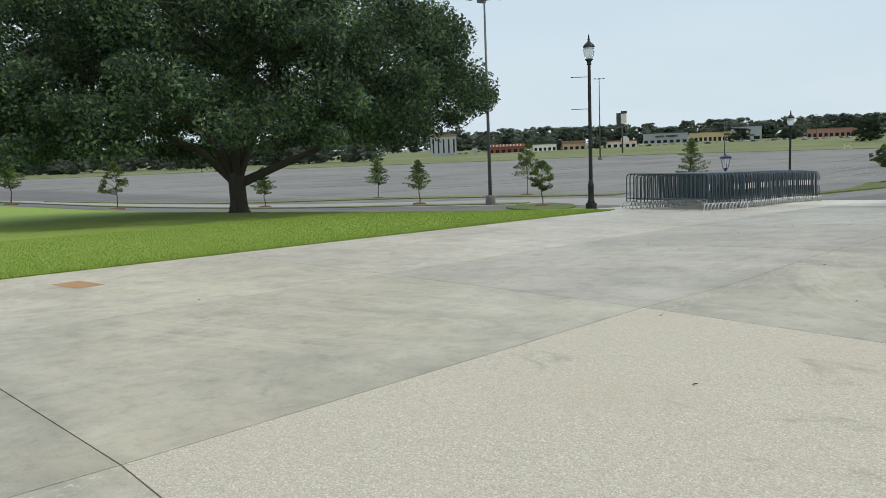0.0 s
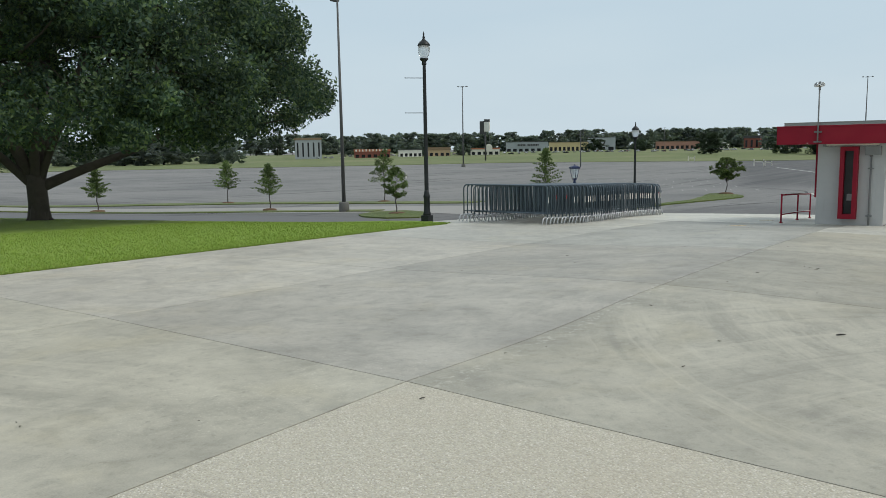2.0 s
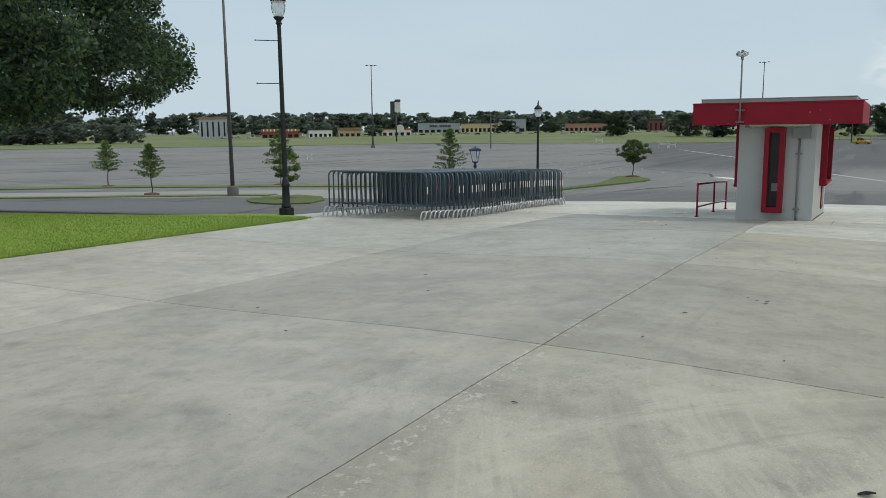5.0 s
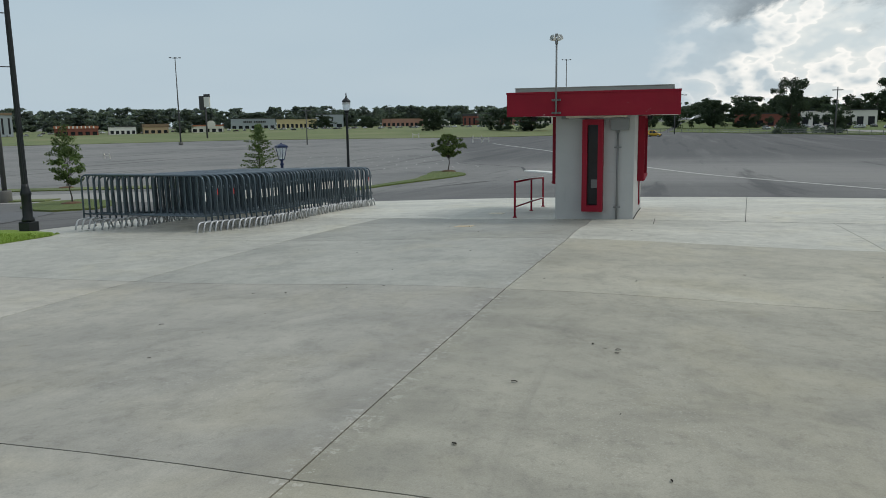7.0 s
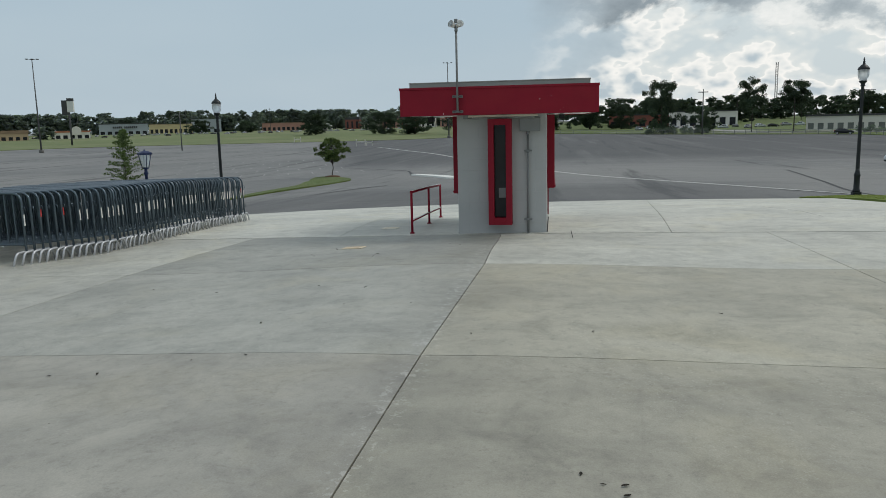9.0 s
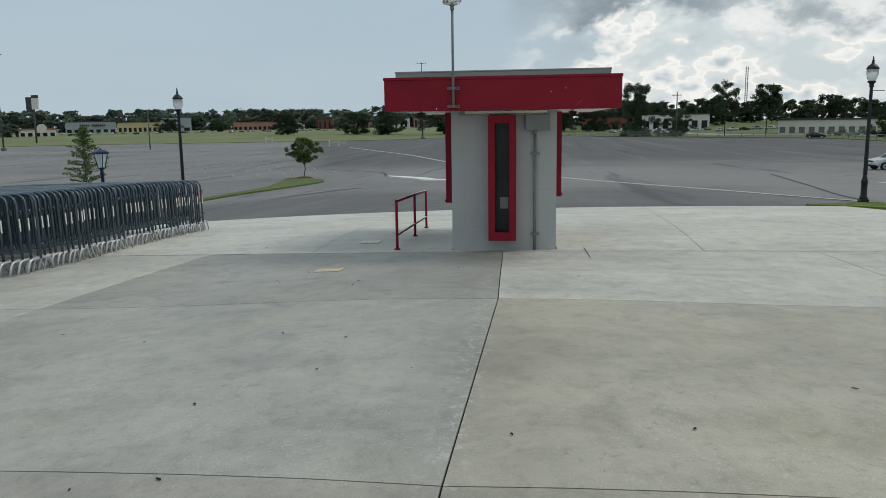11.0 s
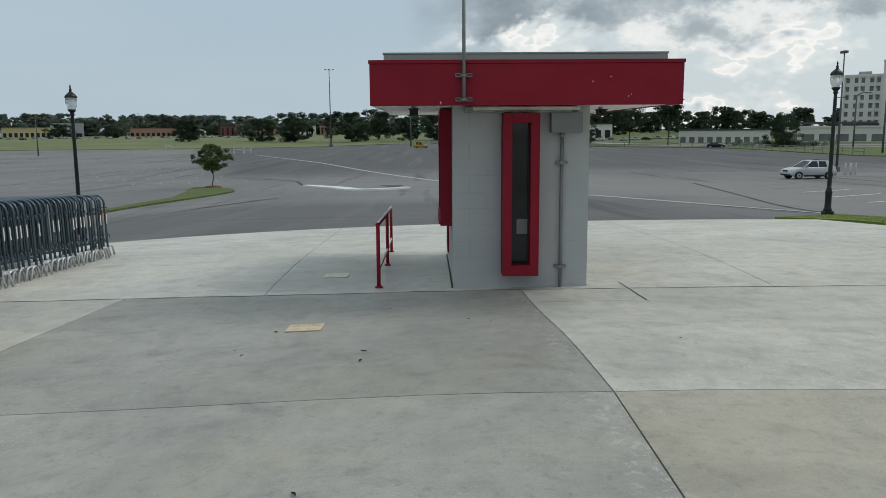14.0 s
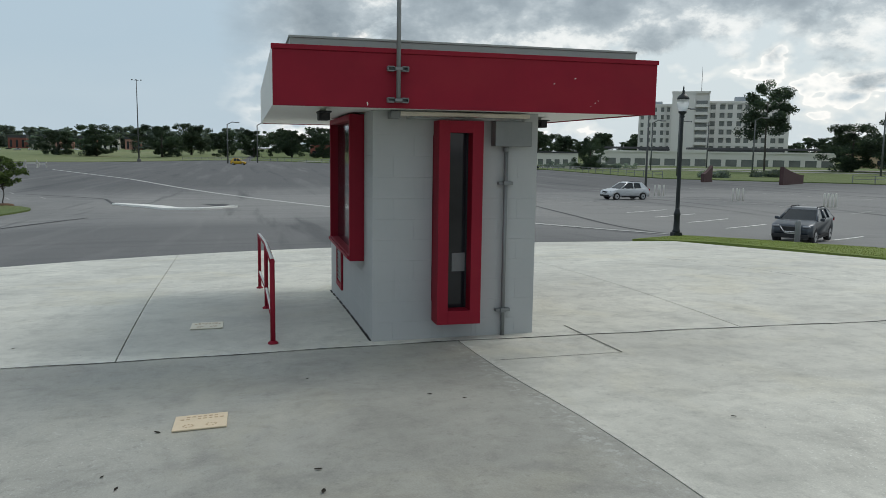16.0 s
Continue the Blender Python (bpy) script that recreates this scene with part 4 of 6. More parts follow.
# ---- red queuing rail ----
rail = thing("handrail", Matrix.Identity(4), "red painted steel queuing rail with worn top", "railing")
posts = [(26.35, 6.02), (28.5, 6.03), (30.6, 6.08)]
RAIL_H = 0.80
for x, y in posts:
    zb = gh(x, y)
    p = part("post", tube(bmesh.new(), [(x, y, zb - 0.05), (x, y, zb + RAIL_H)], 0.024, seg=10), RED, rail)
    part("base_flange", lathe(bmesh.new(), [(0.05, zb - 0.01), (0.05, zb + 0.012), (0.028, zb + 0.03)], 12, (x, y)), RED, p)
part("top_rail", tube(bmesh.new(), [(26.33, 6.02, gh(26.35, 6.02) + RAIL_H)] + [(x, y, gh(x, y) + RAIL_H) for x, y in posts[1:]], 0.027, seg=10), RED, rail)
part("worn_top", tube(bmesh.new(), [(x, y, gh(x, y) + RAIL_H + 0.010) for x, y in posts], 0.0205, seg=8), WHITE, rail, "worn pale top of the rail")
part("lower_rail", tube(bmesh.new(), [(x, y, gh(x, y) + 0.24) for x, y in posts], 0.02, seg=10), RED, rail)

part("worn_top", tube(bmesh.new(), [(x, y, gh(x, y) + 0.248) for x, y in posts], 0.0155, seg=8), WHITE, rail, "worn pale top of the lower rail")

# ---- plates let into the paving ----
for (x, y, w, d), mat, label in (((23.93, 6.55, 0.33, 0.33), TAN_PLATE, "tan printed marker plate stuck on the concrete"), ((27.45, 6.68, 0.36, 0.33), PALE_PLATE, "pale faded marker plate stuck on the concrete")):
    pl = thing("marker_plate", pose(x, y, gh(x, y) + 0.009, math.degrees(math.atan(gh(x, y + 0.5) - gh(x, y - 0.5))), math.degrees(math.atan((gh(x - 0.5, y) - gh(x + 0.5, y)))), 0), label, "floor marker", "floor markers")
    part("plate", boxes(((-w / 2, -d / 2, -0.006), (w / 2, d / 2, 0.004)), bevel=0.003), mat, pl)
    part("print_row", boxes(*[((0.10 - 0.05 * r, -0.14 + 0.035 * k, 0.004), (0.122 - 0.05 * r, -0.118 + 0.035 * k, 0.0052)) for r in range(2) for k in range(8) if (r * 3 + k * 5) % 7]), PLATE_INK, pl, "illegible print bars")
    for s in (-1, 1):
        part("print_ring", boxes(*[((-0.09 + 0.03 * math.cos(a) - 0.006, s * 0.07 + 0.03 * math.sin(a) - 0.006, 0.004), (-0.09 + 0.03 * math.cos(a) + 0.006, s * 0.07 + 0.03 * math.sin(a) + 0.006, 0.0052)) for a in (math.tau * k / 9 for k in range(9))]), PLATE_INK, pl)
tagged(strip("rust_stain", [(4.05, 12.3), (4.5, 12.35)], [(3.95, 13.15), (4.4, 13.2)], 2, 0.004, RUST), "rust orange stain plate on the concrete", "stain")

# ---- crowd barriers ----
BAR_L, BAR_H, RAIL_Z = 3.0, 1.14, 0.31
barrier = thing("crowd_barrier", pose(23.05, 11.75, gh(23.05, 11.75)), "galvanised steel crowd barrier nested in a long stack", "barrier", "stacked crowd barriers")
R = 0.14
frame_pts = [(0, 0, 0.19)] + [(0, R - R * math.cos(a), BAR_H - R + R * math.sin(a)) for a in (radians(v) for v in (0, 22, 45, 68, 90))]
frame_pts += [(0, BAR_L - R + R * math.sin(a), BAR_H - R + R * math.cos(a)) for a in (radians(v) for v in (0, 22, 45, 68, 90))] + [(0, BAR_L, 0.19)]
part("frame", tube(bmesh.new(), frame_pts, 0.020, seg=8), GALV, barrier)
part("lower_rail", tube(bmesh.new(), [(0, 0, RAIL_Z), (0, BAR_L, RAIL_Z)], 0.018, seg=6), GALV, barrier)
for k in range(1, 20):
    part("upright", tube(bmesh.new(), [(0, BAR_L * k / 20, RAIL_Z), (0, BAR_L * k / 20, BAR_H - 0.01)], 0.0105, seg=5, cap=False), GALV, barrier)
for y in (0.02, BAR_L - 0.02):
    part("foot", tube(bmesh.new(), [(0.31, y, 0.0), (0.245, y, 0.15), (0.215, y, 0.185), (0.17, y, 0.2), (-0.17, y, 0.2), (-0.215, y, 0.185), (-0.245, y, 0.15), (-0.31, y, 0.0)], 0.019, seg=7), GALV_BRIGHT, barrier, "bright bent-tube foot")
for z in (BAR_H - 0.24, 0.40):
    part("hook", tube(bmesh.new(), [(0, 0.0, z + 0.02), (0, -0.05, z + 0.02), (0, -0.055, z - 0.04)], 0.008, seg=5), GALV, barrier)
plain_barrier = copy_thing(barrier, pose(23.17, 11.69, gh(23.17, 11.69)))
part("sticker", boxes(((-0.014, -0.0235, 0.62), (0.014, -0.0185, 0.80))), STICKER, barrier, "worn pale sticker on the end tube")
red_barrier = copy_thing(plain_barrier, pose(23.29, 11.62, gh(23.29, 11.62)))
part("sticker", boxes(((-0.014, -0.0235, 0.74), (0.014, -0.0185, 0.86))), STICKER_RED, red_barrier, "worn red sticker on the end tube")
rng = random.Random(5)
N_BAR = 68
for k in range(3, N_BAR):
    x = 23.05 + 7.95 * k / (N_BAR - 1) + rng.uniform(-0.012, 0.012)
    # the stack stands in runs, each run stepping forward barrier by barrier
    if k < 13:
        y = 11.75 - 0.062 * k
    else:
        y = 11.0 + 0.0055 * (k - 13) + (0.12 - 0.026 * ((k - 13) % 10))
    y += rng.uniform(-0.012, 0.012)
    slope = math.degrees(math.atan(gh(x, y + 2.9) - gh(x, y)) / 2.9)
    pick = rng.random()
    copy_thing(barrier if pick < 0.5 else red_barrier if pick < 0.58 else plain_barrier, pose(x, y, gh(x, y) - 0.005, slope + rng.uniform(-0.3, 0.3), rng.uniform(-1.2, 1.2), rng.uniform(-0.9, 0.9)))

# ---- street lamps ----
def street_lamp(m, height, label, arms=()):
    ob = thing("street_lamp", m, label, "street lamp", "street lamps")
    part("plinth", boxes(((-0.145, -0.145, -0.35), (0.145, 0.145, 0.20)), bevel=0.02), LAMP_PAINT, ob)
    part("base", lathe(bmesh.new(), [(0.135, 0.20), (0.135, 0.25), (0.105, 0.31), (0.098, 0.75), (0.118, 0.80), (0.10, 0.86), (0.078, 0.95), (0.068, 1.02)], 16), LAMP_PAINT, ob)
    bm = bmesh.new()
    n, top = 24, height - 0.98
    rings = [[bm.verts.new(((r * (1 - 0.10 * (k % 2))) * math.cos(math.tau * k / n), (r * (1 - 0.10 * (k % 2))) * math.sin(math.tau * k / n), z)) for k in range(n)] for r, z in ((0.068, 1.0), (0.052, top))]
    for k in range(n):
        bm.faces.new((rings[0][k], rings[0][(k + 1) % n], rings[1][(k + 1) % n], rings[1][k]))
    part("shaft", bm, LAMP_PAINT, ob, "fluted dark shaft")
    part("collar", lathe(bmesh.new(), [(0.06, top - 0.06), (0.09, top - 0.03), (0.065, top), (0.075, top + 0.05), (0.13, top + 0.10), (0.14, top + 0.14), (0.10, top + 0.15)], 16), LAMP_PAINT, ob)
    g = top + 0.15
    part("globe", lathe(bmesh.new(), [(0.10, g), (0.155, g + 0.08), (0.185, g + 0.20), (0.19, g + 0.30), (0.175, g + 0.40)], 20), GLOBE, ob, "hazy clear acorn globe")
    part("cap", lathe(bmesh.new(), [(0.20, g + 0.385), (0.205, g + 0.41), (0.17, g + 0.47), (0.11, g + 0.53), (0.06, g + 0.57), (0.035, g + 0.62), (0.045, g + 0.66), (0.02, g + 0.70), (0.03, g + 0.74), (0.008, g + 0.83)], 16), LAMP_PAINT, ob)
    for z, ang in arms:
        d = Vector((math.cos(radians(ang)), math.sin(radians(ang)), 0))
        a = part("banner_arm", tube(bmesh.new(), [d * 0.05 + Vector((0, 0, z)), d * 0.62 + Vector((0, 0, z))], 0.012, seg=6), LAMP_PAINT, ob)
        part("arm_knob", lathe(bmesh.new(), [(0.0, z - 0.025), (0.025, z), (0.0, z + 0.025)], 8, (d.x * 0.63, d.y * 0.63)), LAMP_PAINT, a)
    return ob


street_lamp(pose(22.95, 16.15, gh(22.95, 16.15) + 0.02), 6.05, "black fluted street lamp with acorn globe beside the lawn", ((4.6, 140), (3.5, 140)))
street_lamp(pose(43.6, 17.5, gh(43.6, 17.5) - 0.05), 5.1, "black fluted street lamp with acorn globe beyond the barriers")
street_lamp(pose(42.2, -7.76, gh(42.2, -7.76) - 0.05), 5.05, "black fluted street lamp on the grass strip", ((3.9, -60),))

# blue lantern post
lan = thing("lantern_post", pose(47.5, 23.1, gh(47.5, 23.1) - 0.05), "short dark blue lantern post beyond the barriers", "lantern")
part("shaft", lathe(bmesh.new(), [(0.16, -0.3), (0.16, 0.3), (0.09, 0.4), (0.075, 2.3), (0.12, 2.36), (0.075, 2.45), (0.08, 2.62)], 12), BLUE_PAINT, lan)
bm = bmesh.new()
for k in range(4):
    a = math.tau * (k + 0.5) / 4
    tube(bm, [(0.15 * math.cos(a), 0.15 * math.sin(a), 2.62), (0.30 * math.cos(a), 0.30 * math.sin(a), 3.28)], 0.02, seg=6)
lathe(bm, [(0.17, 2.58), (0.17, 2.65)], 4)
part("cage", bm, BLUE_PAINT, lan)
part("glass", lathe(bmesh.new(), [(0.14, 2.67), (0.28, 3.26)], 4, smooth=False), GLOBE, lan, "pale lantern glass")
part("hood", lathe(bmesh.new(), [(0.40, 3.27), (0.40, 3.36), (0.22, 3.44), (0.06, 3.47), (0.02, 3.54)], 4, smooth=False), BLUE_PAINT, lan)


def mast(m, height, base_r, heads, label, mat=GREY_POLE, block_h=0.9, head=1.0):
    ob = thing("light_mast", m, label, "light pole", "parking lot light poles")
    part("footing", lathe(bmesh.new(), [(base_r * 2.6, -0.6), (base_r * 2.6, block_h * 0.9), (base_r * 2.4, block_h)], 14), FOOTING, ob)
    part("pole", lathe(bmesh.new(), [(base_r, block_h), (base_r * 0.45, height)], 10), mat, ob)
    for k, (dx, dy) in enumerate(heads):
        a = part("arm", tube(bmesh.new(), [(0, 0, height - 0.1), (dx * 0.6, dy * 0.6, height)], base_r * 0.3, seg=6), mat, ob)
        part("lamp_head", boxes(((dx - 0.42 * head, dy - 0.25 * head, height - 0.05), (dx + 0.42 * head, dy + 0.25 * head, height + 0.22 * head)), bevel=0.05), mat, a)
    return ob


mast(pose(57.4, 52.5, gh(57.4, 52.5)), 19.9, 0.19, ((1.2, -0.9), (-1.2, 0.9), (0.9, 1.2), (-0.9, -1.2)), "tall tapered parking lot light mast on a concrete footing")
mast(pose(250, 171.5, gh(250, 171.5)), 30.2, 0.30, ((0.9, -1.3), (-0.9, 1.3), (0.05, -0.05)), "distant high light mast at the lot edge", block_h=1.0, head=1.1)
mast(pose(326, 45, gh(326, 45)), 29.6, 0.28, ((0.3, -1.5), (-0.3, 1.5), (0, 0.1)), "distant high light mast at the lot edge", block_h=1.0, head=1.1)
mast(pose(100.5, -38.5, gh(100.5, -38.5)), 12.4, 0.14, ((-0.9, 0.5),), "slim dark parking lot light pole", block_h=0.5)

# ---- trees ----
def leaf_cloud(name, centres, radii, per, size, mat, parent, seed, flat=0.7, up=0.4):
    """Many small leaf faces in clumps; each leaf is a folded rhomb of its own."""
    g = np.random.RandomState(seed)
    C = np.repeat(np.array(centres, float), per, 0)
    Rr = np.repeat(np.array(radii, float), per)[:, None]
    d = g.normal(size=C.shape)
    d /= np.linalg.norm(d, axis=1, keepdims=True)
    P = C + d * Rr * (g.rand(len(C), 1) ** 0.45) * np.array([1, 1, flat])
    nrm = g.normal(size=C.shape) + np.array([0, 0, up])
    nrm /= np.linalg.norm(nrm, axis=1, keepdims=True)
    a = np.cross(nrm, g.normal(size=C.shape))
    a /= np.linalg.norm(a, axis=1, keepdims=True)
    b = np.cross(nrm, a)
    s = size * (0.6 + 0.8 * g.rand(len(C), 1))
    V = np.stack([P - a * s, P - b * s * 0.5 + nrm * s * 0.12, P + a * s, P + b * s * 0.5 + nrm * s * 0.12], 1).reshape(-1, 3)
    F = np.arange(len(V)).reshape(-1, 4)
    me = bpy.data.meshes.new(name)
    me.from_pydata(V.tolist(), [], F.tolist())
    me.materials.append(mat)
    ob = new(name, me)
    ob.parent = parent
    return ob


def bent(p, q, g, sag=0.12, n=6):
    p, q = np.array(p, float), np.array(q, float)
    L = np.linalg.norm(q - p)
    side = g.normal(size=3) * sag * L
    return [tuple(p + (q - p) * t + side * math.sin(math.pi * t) + g.normal(size=3) * 0.015 * L * (0 < t < 1)) for t in np.linspace(0, 1, n)]


def great_oak(m):
    ob = thing("oak_tree", m, "huge spreading live oak with dark dense crown on the lawn", "tree")
    g = np.random.RandomState(11)
    bm = bmesh.new()
    tube(bm, [(0, 0, -0.5), (0, 0, 0.15), (0.02, 0, 0.5), (0.0, 0.02, 1.3), (-0.04, 0, 2.1)], 0.46, 0.42, 14)
    for k in range(6):
        a = math.tau * k / 6 + 0.4
        tube(bm, [(0.62 * math.cos(a), 0.62 * math.sin(a), -0.25), (0.36 * math.cos(a), 0.36 * math.sin(a), 0.08), (0.2 * math.cos(a), 0.2 * math.sin(a), 0.8)], 0.13, 0.2, 8)
    trunk = part("trunk", bm, BARK, ob)
    right, away = np.array([0.87, -0.49, 0]), np.array([0.49, 0.87, 0])
    mains = []
    fork = np.array([-0.02, 0, 1.45])
    for rr, aw, zz, rad in ((6.6, 0.3, 4.6, 0.27), (0.9, 0.6, 9.0, 0.40), (-3.2, 0.6, 6.6, 0.33), (2.6, 1.0, 8.0, 0.30), (0.2, -3.0, 7.2, 0.24), (0.5, 4.0, 7.2, 0.24), (-6.5, -0.6, 5.6, 0.22), (3.6, -2.6, 7.4, 0.2)):
        end = right * rr + away * aw + np.array([0, 0, zz])
        pts = [tuple(fork), tuple(fork + (end - fork) * 0.25 + np.array([0, 0, -0.1 if rr == 6.6 else 0.75])), tuple(fork + (end - fork) * 0.6 + g.normal(size=3) * 0.3), tuple(end)]
        P = np.array(pts)
        t = np.linspace(0, 3, 12)
        pts = [tuple(np.array([np.interp(u, range(4), P[:, c]) for c in range(3)])) for u in t]
        part("limb", tube(bmesh.new(), pts, rad, rad * 0.35, 9), BARK, trunk)
        mains += pts[4:]
    centres, radii = [], []
    while len(centres) < 640:
        a, u, hgt = g.rand() * math.tau, math.sqrt(g.rand()), g.rand()
        rmax, base = 13.3, 1.9
        r = u * rmax
        top = 13.0 * math.sqrt(max(0.02, 1 - (r / rmax) ** 2.3))
        shell = g.rand() ** 0.55
        z = base + 0.25 * (r < 5) * 4 + top * shell
        rr, aw = r * math.cos(a), r * math.sin(a)
        if rr < -3.5:
            low = base + 0.2 + 0.6 * (1 + math.sin(rr * 1.3 + aw))
        elif rr < 4.2:
            low = 3.7 + 0.5 * math.sin(rr * 1.9 + 0.7 * aw) if aw < 3 else 3.1
        else:
            low = 3.1 + 0.16 * (rr - 5.0) + 0.4 * math.sin(rr * 1.7)
        if z < low:
            continue
        p = right * rr + away * aw + np.array([0, 0, z])
        centres.append(tuple(p))
        radii.append(0.75 + 0.75 * g.rand())
    M = np.array(mains)
    bm = bmesh.new()
    for c in centres[::3]:
        q = M[np.argmin(np.linalg.norm(M - np.array(c), axis=1))]
        if np.linalg.norm(q - np.array(c)) > 0.6:
            tube(bm, bent(q, c, g, 0.1, 5), 0.09, 0.02, 5, cap=False)
    part("branchwork", bm, BARK, trunk)
    leaf_cloud("crown", centres, radii, 620, 0.092, OAK_LEAF, ob, 3, 0.74)
    return ob


oak = great_oak(pose(20.3, 36.2, gh(20.3, 36.2)))


def young_tree(m, height, seed, label, shape="round", mat=YOUNG_LEAF, mulch=True, leaf=0.11, per=45, n=34):
    ob = thing("young_tree", m, label, "tree", "young lot trees")
    g = np.random.RandomState(seed)
    part("trunk", tube(bmesh.new(), bent((0, 0, -0.2), (0.05 * g.randn(), 0.05 * g.randn(), height * 0.86), g, 0.012, 7), 0.055, 0.018, 7), BARK, ob)
    centres, bm = [], bmesh.new()
    for k in range(n):
        t = g.rand()
        z = height * (0.36 + 0.60 * t)
        if shape == "cone":
            r = height * 0.30 * (1 - t) ** 0.8 + 0.08
        elif shape == "ball":
            z = height * (0.42 + 0.54 * t)
            r = height * 0.43 * math.sqrt(max(0.05, 1 - (2 * t - 0.95) ** 2))
        else:
            r = height * 0.27 * math.sqrt(max(0.05, 1 - (2 * t - 0.85) ** 2))
        a = g.rand() * math.tau
        r *= 0.45 + 0.6 * g.rand()
        c = (r * math.cos(a), r * math.sin(a), z)
        centres.append(c)
        tube(bm, [(0, 0, max(height * 0.3, z - r * 0.6)), (c[0] * 0.5, c[1] * 0.5, z - r * 0.2), c], 0.02, 0.006, 4, cap=False)
    part("branches", bm, BARK, ob)
    leaf_cloud("crown", centres, [height * (0.055 + 0.035 * g.rand()) for _ in centres], per, leaf, mat, ob, seed + 50, 0.7)
    if mulch:
        part("mulch_ring", lathe(bmesh.new(), [(0.75, -0.1), (0.7, 0.06), (0.35, 0.13), (0.08, 0.15)], 14), MULCH, ob, "brown mulch ring")
    return ob


def at_ground(x, y, lift=0.0, turn=0):
    return pose(x, y, gh(x, y) + lift, 0, 0, turn)


young_tree(at_ground(71.2, 59.2, 0.05), 6.2, 3, "young upright tree with pale green crown on a verge", "cone")
young_tree(at_ground(54.3, 43.4, 0.05), 4.0, 4, "small round young tree on a grass island", n=44)
young_tree(at_ground(29.2, 75.2, 0.0), 4.6, 5, "slender young tree past the oak", "cone")
young_tree(at_ground(84.2, 24.3, 0.06), 3.7, 8, "small round-crowned tree on a grass island", "ball", n=85, mat=SHRUB_LEAF, leaf=0.10, per=48)


def cypress(m, height, label, seed=9, stem=0.14, spread=0.40):
    """A young bald cypress: tiers of feathery boughs on a straight stem."""
    ob = thing("cypress_tree", m, label, "tree", "young lot trees")
    g = np.random.RandomState(seed)
    part("trunk", tube(bmesh.new(), bent((0, 0, -0.2), (0.02, 0, height), g, 0.006, 9), 0.07, 0.012, 7), BARK, ob)
    centres, radii, boughs = [], [], 58
    for k in range(boughs):
        t = (k + g.rand()) / boughs
        z = height * (stem + (0.96 - stem) * t)
        reach = height * spread * (1 - t) ** 0.8 * (0.6 + 0.5 * g.rand()) * min(1.0, 0.55 + 2.5 * t) + 0.08
        a = k * 2.4 + g.uniform(-0.4, 0.4)
        rise = reach * g.uniform(0.05, 0.4)
        tip = (reach * math.cos(a), reach * math.sin(a), z + rise)
        if k % 2 == 0:
            part("branch", tube(bmesh.new(), [(0, 0, z), (tip[0] * 0.5, tip[1] * 0.5, z + rise * 0.7), tip], 0.016, 0.004, 4, cap=False), BARK, ob)
        for u in np.linspace(0.2, 1.0, 5):
            centres.append((tip[0] * u, tip[1] * u, z + rise * u - 0.03))
            radii.append(height * (0.026 + 0.022 * (1.1 - u) + 0.012 * g.rand()))
    leaf_cloud("crown", centres, radii, 16, 0.08, YOUNG_LEAF, ob, seed + 61, 0.6)
    part("mulch_ring", lathe(bmesh.new(), [(0.75, -0.1), (0.7, 0.06), (0.35, 0.13), (0.08, 0.15)], 14), MULCH, ob, "brown mulch ring")
    return ob


for k, (x, y, h) in enumerate(((57.3, 63.0, 4.9), (64.0, 78.2, 5.3), (46.6, 77.3, 4.6), (24.2, 90.6, 5.0))):
    cypress(at_ground(x, y, 0.05), h, "slender young cypress with airy green crown on a verge", 20 + k, 0.32, 0.36)
cypress(at_ground(75.2, 40.3, 0.0), 5.6, "young bald cypress with feathery pale green tiers")


def far_tree_meshes(per, size, mat):
    """A few different distant trees: broad oaks and tall bare-stemmed pines."""
    out = []
    for k in range(7):
        g = np.random.RandomState(100 + k)
        pine = k >= 5
        centres, radii = [], []
        for _ in range(60 if pine else 90):
            a, u = g.rand() * math.tau, math.sqrt(g.rand())
            if pine:
                tier = g.randint(0, 9)
                z = 0.46 + 0.48 * tier / 8 + 0.035 * g.randn()
                r = u * 0.14 + 0.11 * (1 - 0.04 * tier) * abs(math.sin(2.1 * tier + k))
                a = 2.4 * tier + g.normal() * 1.1
            else:
                z = 0.06 + 0.88 * g.rand()
                r = u * 0.52 * math.sqrt(max(0.05, 1 - (1.7 * (z - 0.48)) ** 2)) * (0.85 + 0.3 * math.sin(3 * a + k))
            centres.append((r * math.cos(a), r * math.sin(a), z))
            radii.append(0.045 + 0.04 * g.rand() if pine else 0.06 + 0.06 * g.rand())
        crown = leaf_cloud("crown", centres, radii, per, size if not pine else size * 0.7, mat, None, 200 + k, 0.8)
        trunk = part("trunk", tube(bmesh.new(), [(0, 0, -0.06), (0.01, 0, 0.4), (0, 0.01, 0.8)], 0.011 if pine else 0.03, 0.005, 6), BARK)
        out.append((crown.data, trunk.data))
        bpy.data.objects.remove(crown), bpy.data.objects.remove(trunk)
    return out


FAR_TREES = far_tree_meshes(34, 0.05, HAZED_LEAF)
BELT_TREES = far_tree_meshes(50, 0.036, BELT_LEAF)
NEARER_TREES = far_tree_meshes(190, 0.017, BELT_LEAF)


def far_tree(x, y, height, k, wide=1.0, meshes=None):
    pine = k >= 5
    ob = thing("tree" if not pine else "pine_tree", pose(x, y, gh(x, y), 0, 0, (x * 37 + y * 11) % 360), "tall bare-stemmed pine in the distance" if pine else "dark broad-crowned tree in the distance", "tree", "distant trees")
    ob.scale = (height * wide, height * wide, height)
    for nm, me in zip(("crown", "trunk"), (meshes or FAR_TREES)[k]):
        o = new(nm, me)
        o.parent = ob
    return ob


